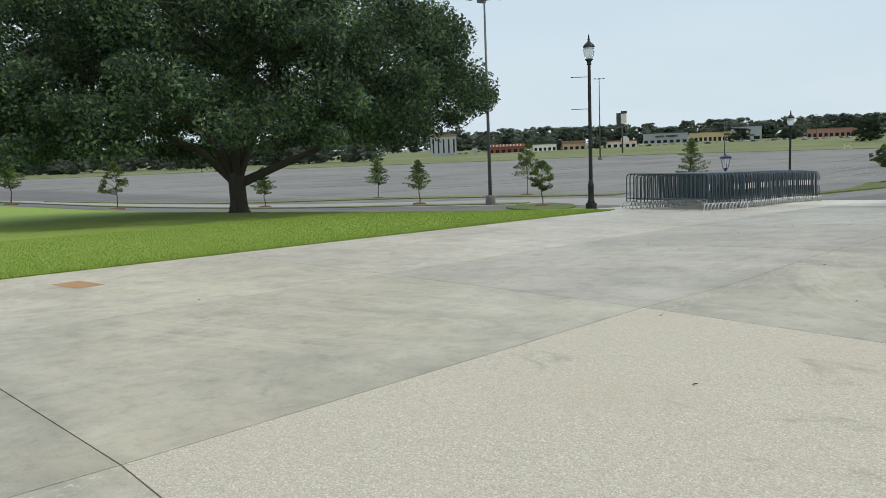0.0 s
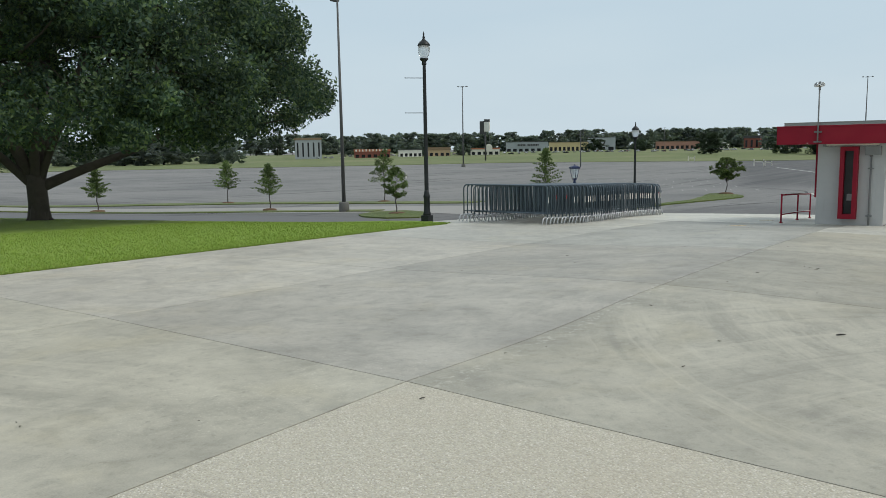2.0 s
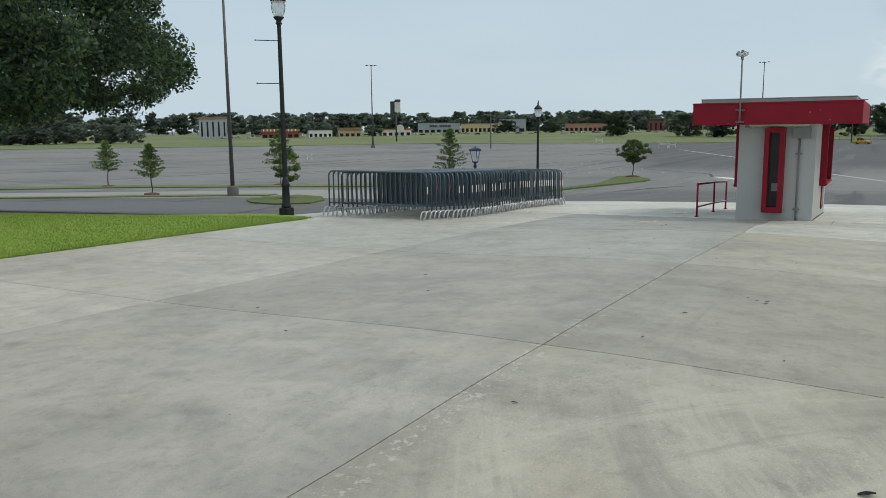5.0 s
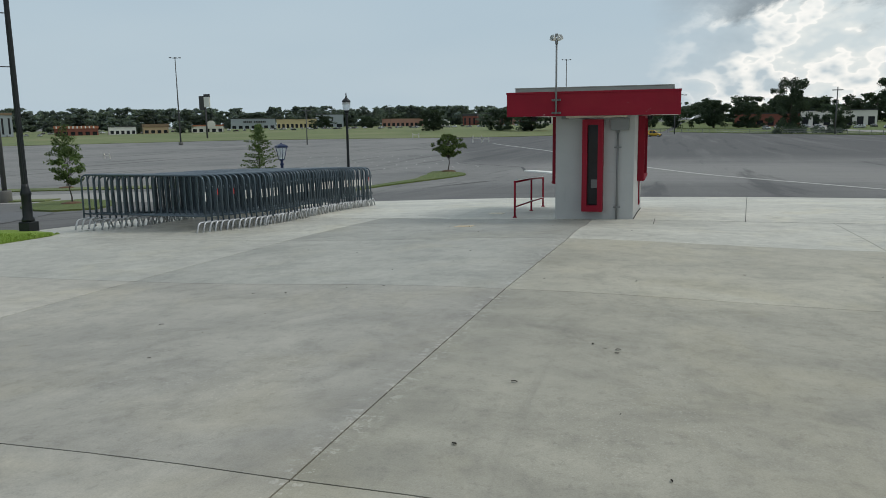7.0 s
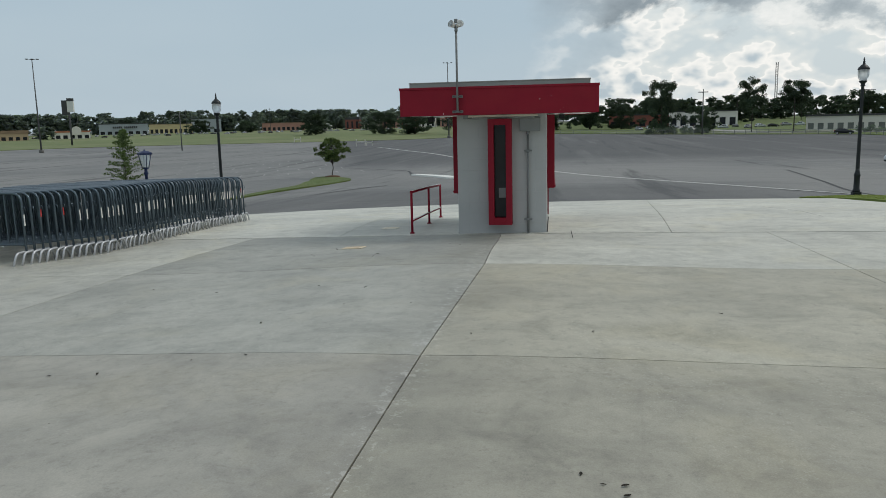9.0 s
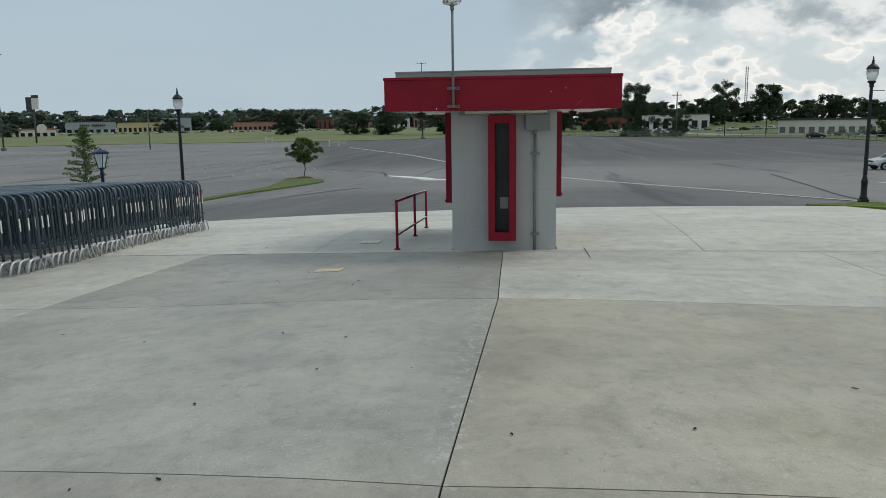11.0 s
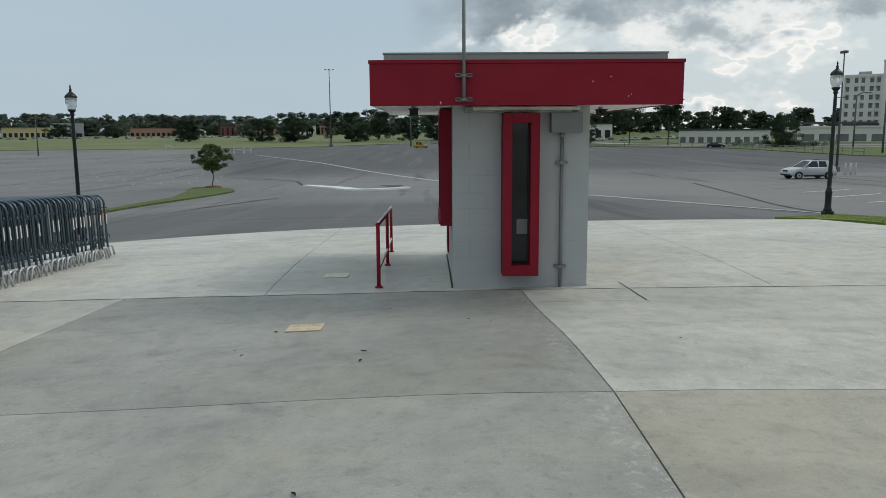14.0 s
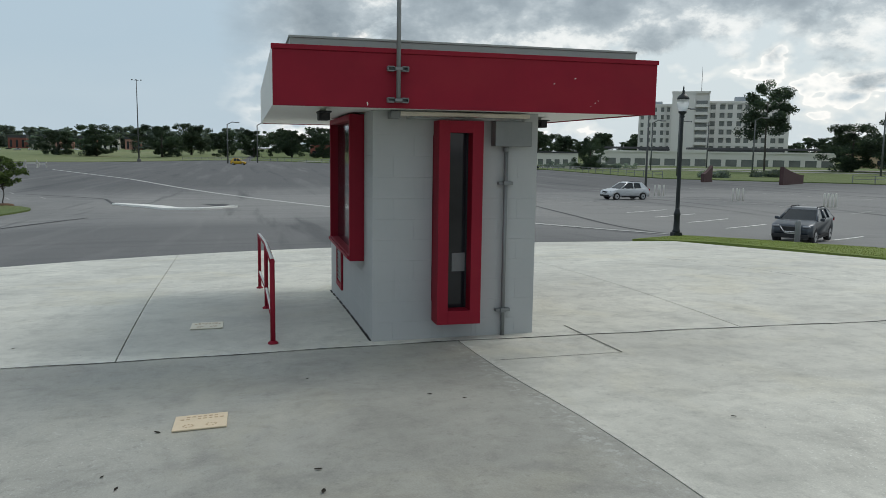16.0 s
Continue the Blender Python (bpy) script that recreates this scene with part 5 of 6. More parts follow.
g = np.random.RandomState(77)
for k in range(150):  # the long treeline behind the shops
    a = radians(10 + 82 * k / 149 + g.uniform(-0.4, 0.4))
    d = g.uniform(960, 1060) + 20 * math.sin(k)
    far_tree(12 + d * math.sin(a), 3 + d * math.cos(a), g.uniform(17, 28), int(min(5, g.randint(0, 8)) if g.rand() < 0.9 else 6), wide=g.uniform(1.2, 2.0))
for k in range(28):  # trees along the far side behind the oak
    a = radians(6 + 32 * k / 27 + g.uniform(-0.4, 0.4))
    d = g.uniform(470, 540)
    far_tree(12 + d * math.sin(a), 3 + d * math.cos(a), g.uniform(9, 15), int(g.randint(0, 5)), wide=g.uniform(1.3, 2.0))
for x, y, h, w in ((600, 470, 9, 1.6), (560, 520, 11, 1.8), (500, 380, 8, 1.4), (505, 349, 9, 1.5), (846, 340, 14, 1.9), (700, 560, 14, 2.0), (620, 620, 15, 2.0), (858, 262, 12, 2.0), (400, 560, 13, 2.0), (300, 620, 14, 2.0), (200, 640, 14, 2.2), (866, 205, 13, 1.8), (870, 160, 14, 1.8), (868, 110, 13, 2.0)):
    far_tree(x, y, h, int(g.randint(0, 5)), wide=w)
for k in range(70):  # the nearer belt past the booth
    a = radians(92 + 52 * k / 69 + g.uniform(-0.5, 0.5))
    d = g.uniform(430, 620)
    far_tree(15 + d * math.sin(a), 5 + d * math.cos(a), g.uniform(9, 16), int(g.randint(0, 7)), wide=g.uniform(1.2, 1.9), meshes=BELT_TREES)
for x, y, h, k, w in ((255, -55, 15.5, 5, 1.0), (252, -66, 15, 6, 1.2), (279, -32, 17, 0, 0.8), (384, -28, 12, 1, 1.4), (390, -14, 13, 2, 1.3), (393, 3, 13, 3, 1.3), (404, 16, 12, 4, 1.3), (445, 80, 16, 0, 1.5), (465, 102, 13, 1, 1.6), (455, 35, 17, 2, 1.3),
                      (180, -113, 20.5, 5, 1.15), (210, -82, 8.6, 1, 1.0), (178, -136, 11.5, 0, 1.5), (168, -142, 12.5, 2, 1.5), (268, -43, 9, 3, 1.2), (418, 46, 16, 3, 1.5), (472, 146, 13, 4, 1.6), (640, 300, 12, 2, 1.8), (620, 250, 10, 0, 1.8)):
    far_tree(x, y, h, k, w, NEARER_TREES)


# ---- cars ----
def car(m, mat, label, group="parked cars", length=4.4, height=1.62, width=1.80):
    ob = thing("car", m, label, "car", group)
    W = width / 2
    # lower body: side outline swept across with tumblehome
    lower = [(-2.15, 0.38), (-2.18, 0.62), (-2.10, 0.86), (-1.35, 0.99), (-0.98, 1.03), (1.55, 1.06), (2.12, 1.02), (2.18, 0.72), (2.14, 0.40), (1.76, 0.30), (1.72, 0.55), (1.36, 0.70), (1.0, 0.55), (0.96, 0.26), (-0.98, 0.26), (-1.02, 0.55), (-1.38, 0.70), (-1.72, 0.55), (-1.78, 0.32)]
    bm = bmesh.new()
    rows = [[bm.verts.new((x * length / 4.36 * ((0.90 if abs(s) == 1 else 0.985) if abs(x) > 2.05 else 1), s * W * (1.0 if z < 0.9 else 0.97), z)) for x, z in lower] for s in (-1, -0.8, 0.8, 1)]
    for a, b in zip(rows, rows[1:]):
        for k in range(len(lower)):
            bm.faces.new((a[k], a[(k + 1) % len(lower)], b[(k + 1) % len(lower)], b[k]))
    bm.faces.new(rows[0][::-1]), bm.faces.new(rows[-1])
    bmesh.ops.recalc_face_normals(bm, faces=bm.faces)
    bmesh.ops.bevel(bm, geom=[e for e in bm.edges if e.calc_face_angle(0) > 0.5 and max(v.co.z for v in e.verts) > 0.58], offset=0.055, segments=3, affect="EDGES", profile=0.5, clamp_overlap=True)
    for f in bm.faces:
        f.smooth = True
    body = part("body", bm, mat, ob)

    def cabin(pts, ws, name, material_, parent):
        bm = bmesh.new()
        rows = [[bm.verts.new((x * length / 4.36, s * w, z)) for (x, z), w in zip(pts, ws)] for s in (-1, 1)]
        for k in range(len(pts)):
            bm.faces.new((rows[0][k], rows[0][(k + 1) % len(pts)], rows[1][(k + 1) % len(pts)], rows[1][k]))
        bm.faces.new(rows[0][::-1]), bm.faces.new(rows[1])
        bmesh.ops.recalc_face_normals(bm, faces=bm.faces)
        bmesh.ops.bevel(bm, geom=bm.edges[:], offset=0.04, segments=2, affect="EDGES", profile=0.5, clamp_overlap=True)
        return part(name, bm, material_, parent)

    top = height
    cabin([(-1.05, 1.0), (-0.14, top - 0.07), (1.28, top - 0.11), (1.98, 1.02)], [W * 0.92, W * 0.70, W * 0.69, W * 0.88], "glasshouse", CAR_GLASS, body)
    cabin([(-0.24, top - 0.11), (0.02, top - 0.02), (0.6, top), (1.25, top - 0.04), (1.60, top - 0.13)], [W * 0.73, W * 0.70, W * 0.69, W * 0.68, W * 0.70], "roof", mat, body)
    for s in (-1, 1):
        for p, q in (((-1.03, 1.0), (-0.18, top - 0.09)), ((0.42, 1.03), (0.40, top - 0.1)), ((1.98, 1.0), (1.36, top - 0.12))):
            part("pillar", tube(bmesh.new(), [(p[0], s * W * 0.925, p[1]), (q[0], s * W * 0.71, q[1])], 0.05, seg=6), mat, body)
        quarter = bmesh.new()
        rows = [[quarter.verts.new((x, s * W * w + dy, z)) for x, z, w in ((1.25, 1.02, 0.925), (1.95, 1.02, 0.925), (1.40, top - 0.1, 0.715), (1.12, top - 0.1, 0.715))] for dy in (-0.03, 0.03)]
        quarter.faces.new(rows[0]), quarter.faces.new(rows[1][::-1])
        for k in range(4):
            quarter.faces.new((rows[0][k], rows[1][k], rows[1][(k + 1) % 4], rows[0][(k + 1) % 4]))
        bmesh.ops.recalc_face_normals(quarter, faces=quarter.faces)
        part("quarter_panel", quarter, mat, body)
        part("sill", boxes(((-0.95, s * W - 0.03, 0.24), (0.95, s * W + 0.012, 0.38))), DARK, body)
        part("mirror", boxes(((-0.78, s * (W + 0.10) - 0.09, 0.99), (-0.64, s * (W + 0.10) + 0.09, 1.12)), bevel=0.03), mat, body)
        part("headlight", boxes(((-2.10, s * W * 0.74 - 0.15, 0.75), (-1.86, s * W * 0.74 + 0.16, 0.85)), bevel=0.04), HEADLIGHT, body)
        part("tail_light", boxes(((2.03, s * W * 0.78 - 0.16, 0.86), (2.18, s * W * 0.78 + 0.17, 1.02)), bevel=0.02), TAILLIGHT, body)
        part("roof_rail", tube(bmesh.new(), [(-0.1, s * W * 0.64, top - 0.02), (0.0, s * W * 0.66, top + 0.02), (1.15, s * W * 0.64, top + 0.01), (1.35, s * W * 0.64, top - 0.06)], 0.018, seg=5), DARK, body)
        for x in (-1.37, 1.37):
            w = part("wheel", tube(bmesh.new(), [(x * length / 4.36, s * (W - 0.23), 0.33), (x * length / 4.36, s * (W + 0.005), 0.33)], 0.335, seg=20), DARK, ob, "black tyre")
            part("rim", tube(bmesh.new(), [(x * length / 4.36, s * (W - 0.02), 0.33), (x * length / 4.36, s * (W + 0.012), 0.33)], 0.215, seg=14), CAR_SILVER, w)
            part("hub", tube(bmesh.new(), [(x * length / 4.36, s * (W), 0.33), (x * length / 4.36, s * (W + 0.02), 0.33)], 0.06, seg=8), DARK, w)
    part("grille", boxes(((-2.205, -0.42, 0.58), (-2.12, 0.42, 0.80)), bevel=0.02), DARK, body)
    part("grille_trim", tube(bmesh.new(), [(-2.20, -0.40, 0.80), (-2.215, -0.24, 0.58), (-2.22, 0, 0.56), (-2.215, 0.24, 0.58), (-2.20, 0.40, 0.80)], 0.03, seg=6), CHROME, body)
    part("bumper", boxes(((-2.2, -0.75, 0.30), (-2.05, 0.75, 0.47)), bevel=0.03), DARK, body)
    part("bumper", boxes(((2.05, -0.75, 0.30), (2.2, 0.75, 0.52)), bevel=0.03), DARK, body)
    for x in (-2.21, 2.19):
        part("number_plate", boxes(((x, -0.2, 0.5 if x < 0 else 0.68), (x + 0.02, 0.2, 0.6 if x < 0 else 0.8))), STICKER, body)
    return ob


def heading(x, y, tx, ty):
    return math.degrees(math.atan2(ty - y, tx - x)) + 180


car(pose(48.9, -18.2, gh(48.9, -18.2) - 0.05, 0, 0, heading(48.9, -18.2, 18, 7.5) - 13), CAR_GREY, "dark grey compact SUV driving towards the plaza", length=4.15, height=1.54, width=1.72)
car(pose(85.2, -28.0, gh(85.2, -28.0) - 0.05, 0, 0, heading(85.2, -28, 80, -8) - 8), CAR_WHITE, "white compact SUV parked on the empty lot", length=4.5, height=1.66)
car(pose(247, 8.6, gh(247, 8.6) - 0.05, 0, 0, 75), CAR_YELLOW, "small yellow car at the far lot edge", height=1.9)
small_black = car(pose(212, -66, gh(212, -66) - 0.02, 0, 0, 70), CAR_BLACK, "black car on the street past the fence", height=1.4)
silver = car(pose(640, 330, gh(640, 330), 0, 0, 40), CAR_SILVER, "small pale car parked by the shops")
white_far = car(pose(650, 318, gh(650, 318), 0, 0, 50), CAR_WHITE, "small white car parked by the shops")
g = np.random.RandomState(9)
for k in range(80):
    a = radians(44 + 36 * k / 79 + g.uniform(-0.3, 0.3))
    d = g.uniform(600, 700)
    x, y = 12 + d * math.sin(a), 3 + d * math.cos(a)
    copy_thing((silver, white_far, small_black)[k % 3], pose(x, y, gh(x, y), 0, 0, g.uniform(0, 360)))
for k in range(16):
    a = radians(96 + 12 * k / 15)
    d = g.uniform(330, 370)
    x, y = 12 + d * math.sin(a), 3 + d * math.cos(a)
    copy_thing((silver, white_far, small_black)[k % 3], pose(x, y, gh(x, y), 0, 0, g.uniform(0, 360)))


# ---- far buildings ----
def block_building(name, p, q, depth, height, mat, label, roof=ROOF_DARK, bays=0, bay_h=(0.8, 3.0), trim=None, category="building", parapet=0.5, bay_fill=0.6, base=None, glass=DARK_GLASS):
    """A low building whose front runs from p to q, with roof slab and recessed bays."""
    L = math.hypot(q[0] - p[0], q[1] - p[1])
    ang = math.degrees(math.atan2(q[1] - p[1], q[0] - p[0]))
    z = min(gh(*p), gh(*q)) if base is None else base
    ob = thing(name, pose(p[0], p[1], z, 0, 0, ang), label, category, "distant buildings")
    wall = part("wall", boxes(((0, 0.35, -2), (L, depth, height))), mat, ob)
    if bays:
        w = L / bays
        rows = [((0, 0, -2), (L, 0.35, bay_h[0])), ((0, 0, bay_h[1]), (L, 0.35, height))]
        rows += [((k * w - (w * (1 - bay_fill) / 2 if k else 0), 0, bay_h[0]), (k * w + (w * (1 - bay_fill) / 2 if k < bays else 0), 0.35, bay_h[1])) for k in range(bays + 1)]
        for name_, row in zip(["plinth", "lintel"] + ["pier"] * (bays + 1), rows):
            if row[1][0] - row[0][0] > 0.01:
                part(name_, boxes(row), mat, wall)
        for k in range(bays):
            part("window", boxes(((k * w + w * (1 - bay_fill) / 2, 0.2, bay_h[0]), ((k + 1) * w - w * (1 - bay_fill) / 2, 0.34, bay_h[1]))), glass, wall)
    else:
        part("facade", boxes(((0, 0, -2), (L, 0.35, height))), mat, wall)
    part("roof", boxes(((-0.3, -0.3, height), (L + 0.3, depth + 0.3, height + parapet))), trim or roof, ob)
    return ob, L


ob, L = block_building("supermarket", (778, 476), (802, 434), 45, 11.0, STORE_GREY, "long grey supermarket front in the distance", bays=7, bay_h=(0.2, 3.4), parapet=0.8)
part("sign_bar", boxes(*[((L * 0.28 + k * 1.9, -0.6, 6.6), (L * 0.28 + k * 1.9 + 1.4, -0.05, 8.6)) for k in range(13) if k != 5]), ROOF_DARK, ob, "row of dark sign letters too far to read")
ob, L = block_building("shop_row", (803, 433), (822, 393), 40, 9.5, YELLOW_WALL, "yellow arcade of shops in the distance", bays=9, bay_h=(0.2, 4.6), trim=TAN_WALL)
ob, L = block_building("department_store", (822, 392), (836, 366), 40, 14.5, STORE_GREY, "tall grey shop front with a dark round sign", bays=3, bay_h=(0.2, 4.0))
bm = bmesh.new()
tube(bm, [(L / 2, -0.5, 9.0), (L / 2, -0.02, 9.0)], 3.2, seg=20)
part("round_sign", bm, ROOF_DARK, ob, "dark round wall sign")
part("sign_centre", tube(bmesh.new(), [(L / 2, -0.7, 9.0), (L / 2, -0.5, 9.0)], 1.6, seg=16), STORE_GREY, ob)
block_building("cafe", (487, 368), (498, 355), 14, 4.8, TAN_WALL, "tan roadside cafe with a brown roof", ROOF_TAN, 4, (0.3, 2.6), parapet=2.2)
ob, L = block_building("restaurant", (507, 342), (519, 323), 14, 4.6, CREAM, "cream roadside restaurant with an orange band", ROOF_TAN, 5, (0.3, 2.7), ORANGE, parapet=1.0)
part("round_gable", tube(bmesh.new(), [(L * 0.62, -0.6, 5.6), (L * 0.62, 1.2, 5.6)], 3.1, seg=20), CREAM, ob)
ob, L = block_building("restaurant", (449, 411), (467, 390), 14, 5.0, BRICK, "small red-roofed restaurant with white stripes", ORANGE, 6, (0.4, 2.8), parapet=1.8)
part("stripe", boxes(*[((1 + k * 2.6, -0.4, 5.1), (1.9 + k * 2.6, -0.31, 6.7)) for k in range(10)]), WHITE, ob, "white awning stripes")
block_building("shop_row", (472, 385), (484, 372), 14, 5.4, WHITE, "low white shop with dark windows", ROOF_DARK, 5, (0.4, 2.8))
block_building("apartment_block", (428, 454), (443, 440), 20, 15.0, STORE_GREY, "pale apartment block past the oak", ROOF_TAN, 5, (2.0, 13.0), parapet=1.6, bay_fill=0.3)
block_building("brick_shops", (852, 325), (868, 281), 30, 8.5, PINE_WALL, "long reddish brick shop building in the distance", ROOF_TAN, 9, (0.4, 4.0))
block_building("white_shops", (868, 278), (874, 252), 24, 7.5, WHITE, "low white building among trees", ROOF_DARK, 6, (0.4, 4.0))
for k in range(6):
    block_building("townhouse", (876 - 2 * k, 236 - 22 * k), (877 - 2 * k, 220 - 22 * k), 14, 10.5, (BRICK, CREAM, PINE_WALL)[k % 3], "narrow brick townhouse in the distance", ROOF_DARK, 3, (1.0, 8.5), parapet=2.5, bay_fill=0.4)
block_building("long_building", (420, -25), (409, -52), 20, 6.0, BRICK, "low brick building behind trees", ROOF_DARK, 6, (0.5, 3.0))
block_building("arcade_building", (409, -53), (403, -84), 20, 7.0, HOSPITAL, "white building with an arched front", ROOF_DARK, 7, (0.3, 4.2), category="building")
block_building("low_building", (264, -73), (254, -98), 18, 4.2, CREAM, "long low cream building with dark doorways", ROOF_DARK, 10, (0.4, 2.2), bay_fill=0.6, glass=GLASS_AND_SHADE)
# grey glass bays stand in for the shaded recess between the columns
ob, L = block_building("clinic", (250, -100), (216, -164), 24, 4.2, CREAM, "long low cream clinic, dark bays painted for its shaded colonnade", ROOF_DARK, 16, (0.2, 2.3), CREAM, bay_fill=0.72, base=-2.4, glass=GLASS_AND_SHADE)
part("canopy", boxes(((L * 0.0, 3, 5.3), (L * 0.34, 16, 5.9)), ((L * 0.42, 3, 5.3), (L * 0.95, 16, 5.9))), ROOF_DARK, ob, "long dark flat canopy")
block_building("shed_house", (214, -168), (205, -182), 12, 3.6, TAN_WALL, "small tan house with a shingle roof", ROOF_TAN, 3, (0.8, 2.4), parapet=1.6)


def tower_block():
    """The seven-storey pale building on the far side of the road."""
    ob = thing("hospital_tower", pose(291, -139, -2.3, 0, 0, math.degrees(math.atan2(-46.4, -28.4))), "seven-storey pale concrete block with deep window bays", "building", "distant buildings")
    specs = (("wing", 0.0, 11.8, 21.5, 0.0, 5, 6), ("stair_core", 11.8, 25.0, 26.0, -4.0, 1, 0), ("wing", 25.0, 52.0, 22.5, 0.0, 9, 6))
    for nm, x0, x1, h, y0, bays, floors in specs:
        w = part(nm, boxes(((x0, y0 + 0.8, -3), (x1, y0 + 16, h))), HOSPITAL, ob)
        if floors:
            fh, bw = (h - 4.2) / floors, (x1 - x0) / bays
            rows = [((x0 + k * bw - (0.75 if k % 2 else 0.3), y0, -3), (x0 + k * bw + (0.75 if k % 2 else 0.3), y0 + 0.8, h)) for k in range(bays + 1)]
            rows += [((x0, y0 + 0.15, 4.2 + f * fh - 0.45), (x1, y0 + 0.8, 4.2 + f * fh + 0.75)) for f in range(floors + 1)]
            part("frame_grid", boxes(*rows), HOSPITAL, w)
            for f in range(floors):
                for k in range(bays):
                    part("window", boxes(((x0 + k * bw + 0.6, y0 + 0.6, 4.2 + f * fh + 0.8), (x0 + (k + 1) * bw - 0.6, y0 + 0.79, 4.2 + (f + 1) * fh - 0.5))), GLASS_AND_SHADE, w)
            part("ground_storey", boxes(((x0 + 0.2, y0 - 0.3, -2), (x1 - 0.2, y0 + 0.1, 5.6))), ROOF_DARK, w, "dark band in front of the ground storey")
        else:
            for f in range(7):
                z = 4.4 + f * 2.75
                # a flat grey panel carries the shade of the deep recess
                part("loggia", boxes(((20.4, y0 + 0.3, z + 1.0), (24.2, y0 + 0.79, z + 2.3))), GLASS_AND_SHADE, w, "loggia, its deep shade painted as a grey panel")
                part("balcony", boxes(((20.1, y0 - 0.9, z - 0.15), (24.5, y0 + 0.3, z + 1.0))), HOSPITAL, w)
            part("front_panel", boxes(((11.8, y0, -3), (20.1, y0 + 0.79, 26.0)), ((24.5, y0, -3), (25.0, y0 + 0.79, 26.0))), HOSPITAL, w)
        part("parapet", boxes(((x0 - 0.2, y0 - 0.1, h), (x1 + 0.2, y0 + 16.2, h + 0.6))), HOSPITAL, w)
    part("aerial", tube(bmesh.new(), [(22, 4, 26), (22, 4, 37)], 0.12, 0.05, 5), GREY_POLE, ob)
    part("roof_plant", boxes(((34, 4, 22.5), (39, 9, 25)), ((42, 5, 22.5), (45, 8, 24.2)), ((4, 4, 21.5), (8, 8, 23.4))), STORE_GREY, ob, "grey roof machinery")
    return ob


tower_block()

# roadside sign pylon
sg = thing("sign_pylon", pose(362, 234, gh(362, 234)), "tall black roadside sign pylon with a pale panel", "sign")
part("pylon", tube(bmesh.new(), [(0, 0, -1), (0, 0, 16)], 0.45, seg=8), ROOF_DARK, sg)
part("black_panel", boxes(((-0.4, 0.6, 14.5), (0.4, 3.4, 21.5)), bevel=0.05), ROOF_DARK, sg)
part("pale_panel", boxes(((-0.5, -2.8, 15.8), (0.3, 0.5, 21.0)), bevel=0.05), WHITE, sg, "pale blank sign panel")
part("top_panel", boxes(((-0.5, -2.8, 21.0), (0.3, 0.5, 22.4)), bevel=0.05), ROOF_DARK, sg)


def far_pole(x, y, h, arm=0.0):
    ob = thing("utility_pole", pose(x, y, gh(x, y)), "thin grey street pole in the distance", "pole", "distant poles")
    part("pole", tube(bmesh.new(), [(0, 0, -1), (0, 0, h)], 0.22, 0.14, 6), GREY_POLE, ob)
    if arm:
        part("arm", tube(bmesh.new(), [(0, 0, h - 0.2), (0, -arm * 0.6, h + 0.6), (0, -arm, h + 0.5)], 0.12, seg=5), GREY_POLE, ob)
        part("lamp_head", boxes(((-0.25, -arm - 1.1, h + 0.32), (0.25, -arm + 0.1, h + 0.6)), bevel=0.06), CONDUIT, ob)
    else:
        part("crossarm", boxes(((-0.12, -1.4, h - 1.0), (0.12, 1.4, h - 0.75))), GREY_POLE, ob)
    return ob


for x, y, h, arm in ((268, 12, 12, 2.5), (275, 3, 12, 2.5), (250, -40, 13, 0), (640, 410, 20, 0), (700, 340, 22, 0), (730, 270, 22, 0), (160, -78, 13, 2.4), (196, -92, 12, 2.4), (172, -104, 12, 2.4), (150, -118, 13, 2.4), (246, 120, 12, 0), (215, -120, 13, 0)):
    far_pole(x, y, h, arm)
radio = thing("radio_mast", pose(700, -180, -3), "thin lattice radio mast on the horizon", "mast")
part("mast", boxes(*[((sx * 0.8 - 0.12, sy * 0.8 - 0.12, 0), (sx * 0.8 + 0.12, sy * 0.8 + 0.12, 48)) for sx in (-1, 1) for sy in (-1, 1)]), GREY_POLE, radio)
part("bracing", boxes(*[((-0.9, -0.9, 2.0 * k), (0.9, 0.9, 2.0 * k + 0.15)) for k in range(24)]), GREY_POLE, radio)

# fence along the far lot edge
def fence(pts, n, h, label):
    ob = thing("fence", Matrix.Identity(4), label, "fence")
    P = resample(pts, n)
    for x, y in P:
        z = gh(x, y)
        part("post", boxes(((x - 0.06, y - 0.06, z - 0.3), (x + 0.06, y + 0.06, z + h))), CONDUIT, ob)
    for dz in (h * 0.55, h * 0.95):
        part("rail", tube(bmesh.new(), [(x, y, gh(x, y) + dz) for x, y in P], 0.045, seg=4), CONDUIT, ob)
    return ob


fence([(330, 30), (300, 2), (255, -34), (212, -69), (150, -69)], 60, 1.3, "low post and rail fence along the lot edge")
fence([(124, -88), (112, -98), (96, -130)], 16, 1.3, "low post and rail fence along the lot edge")
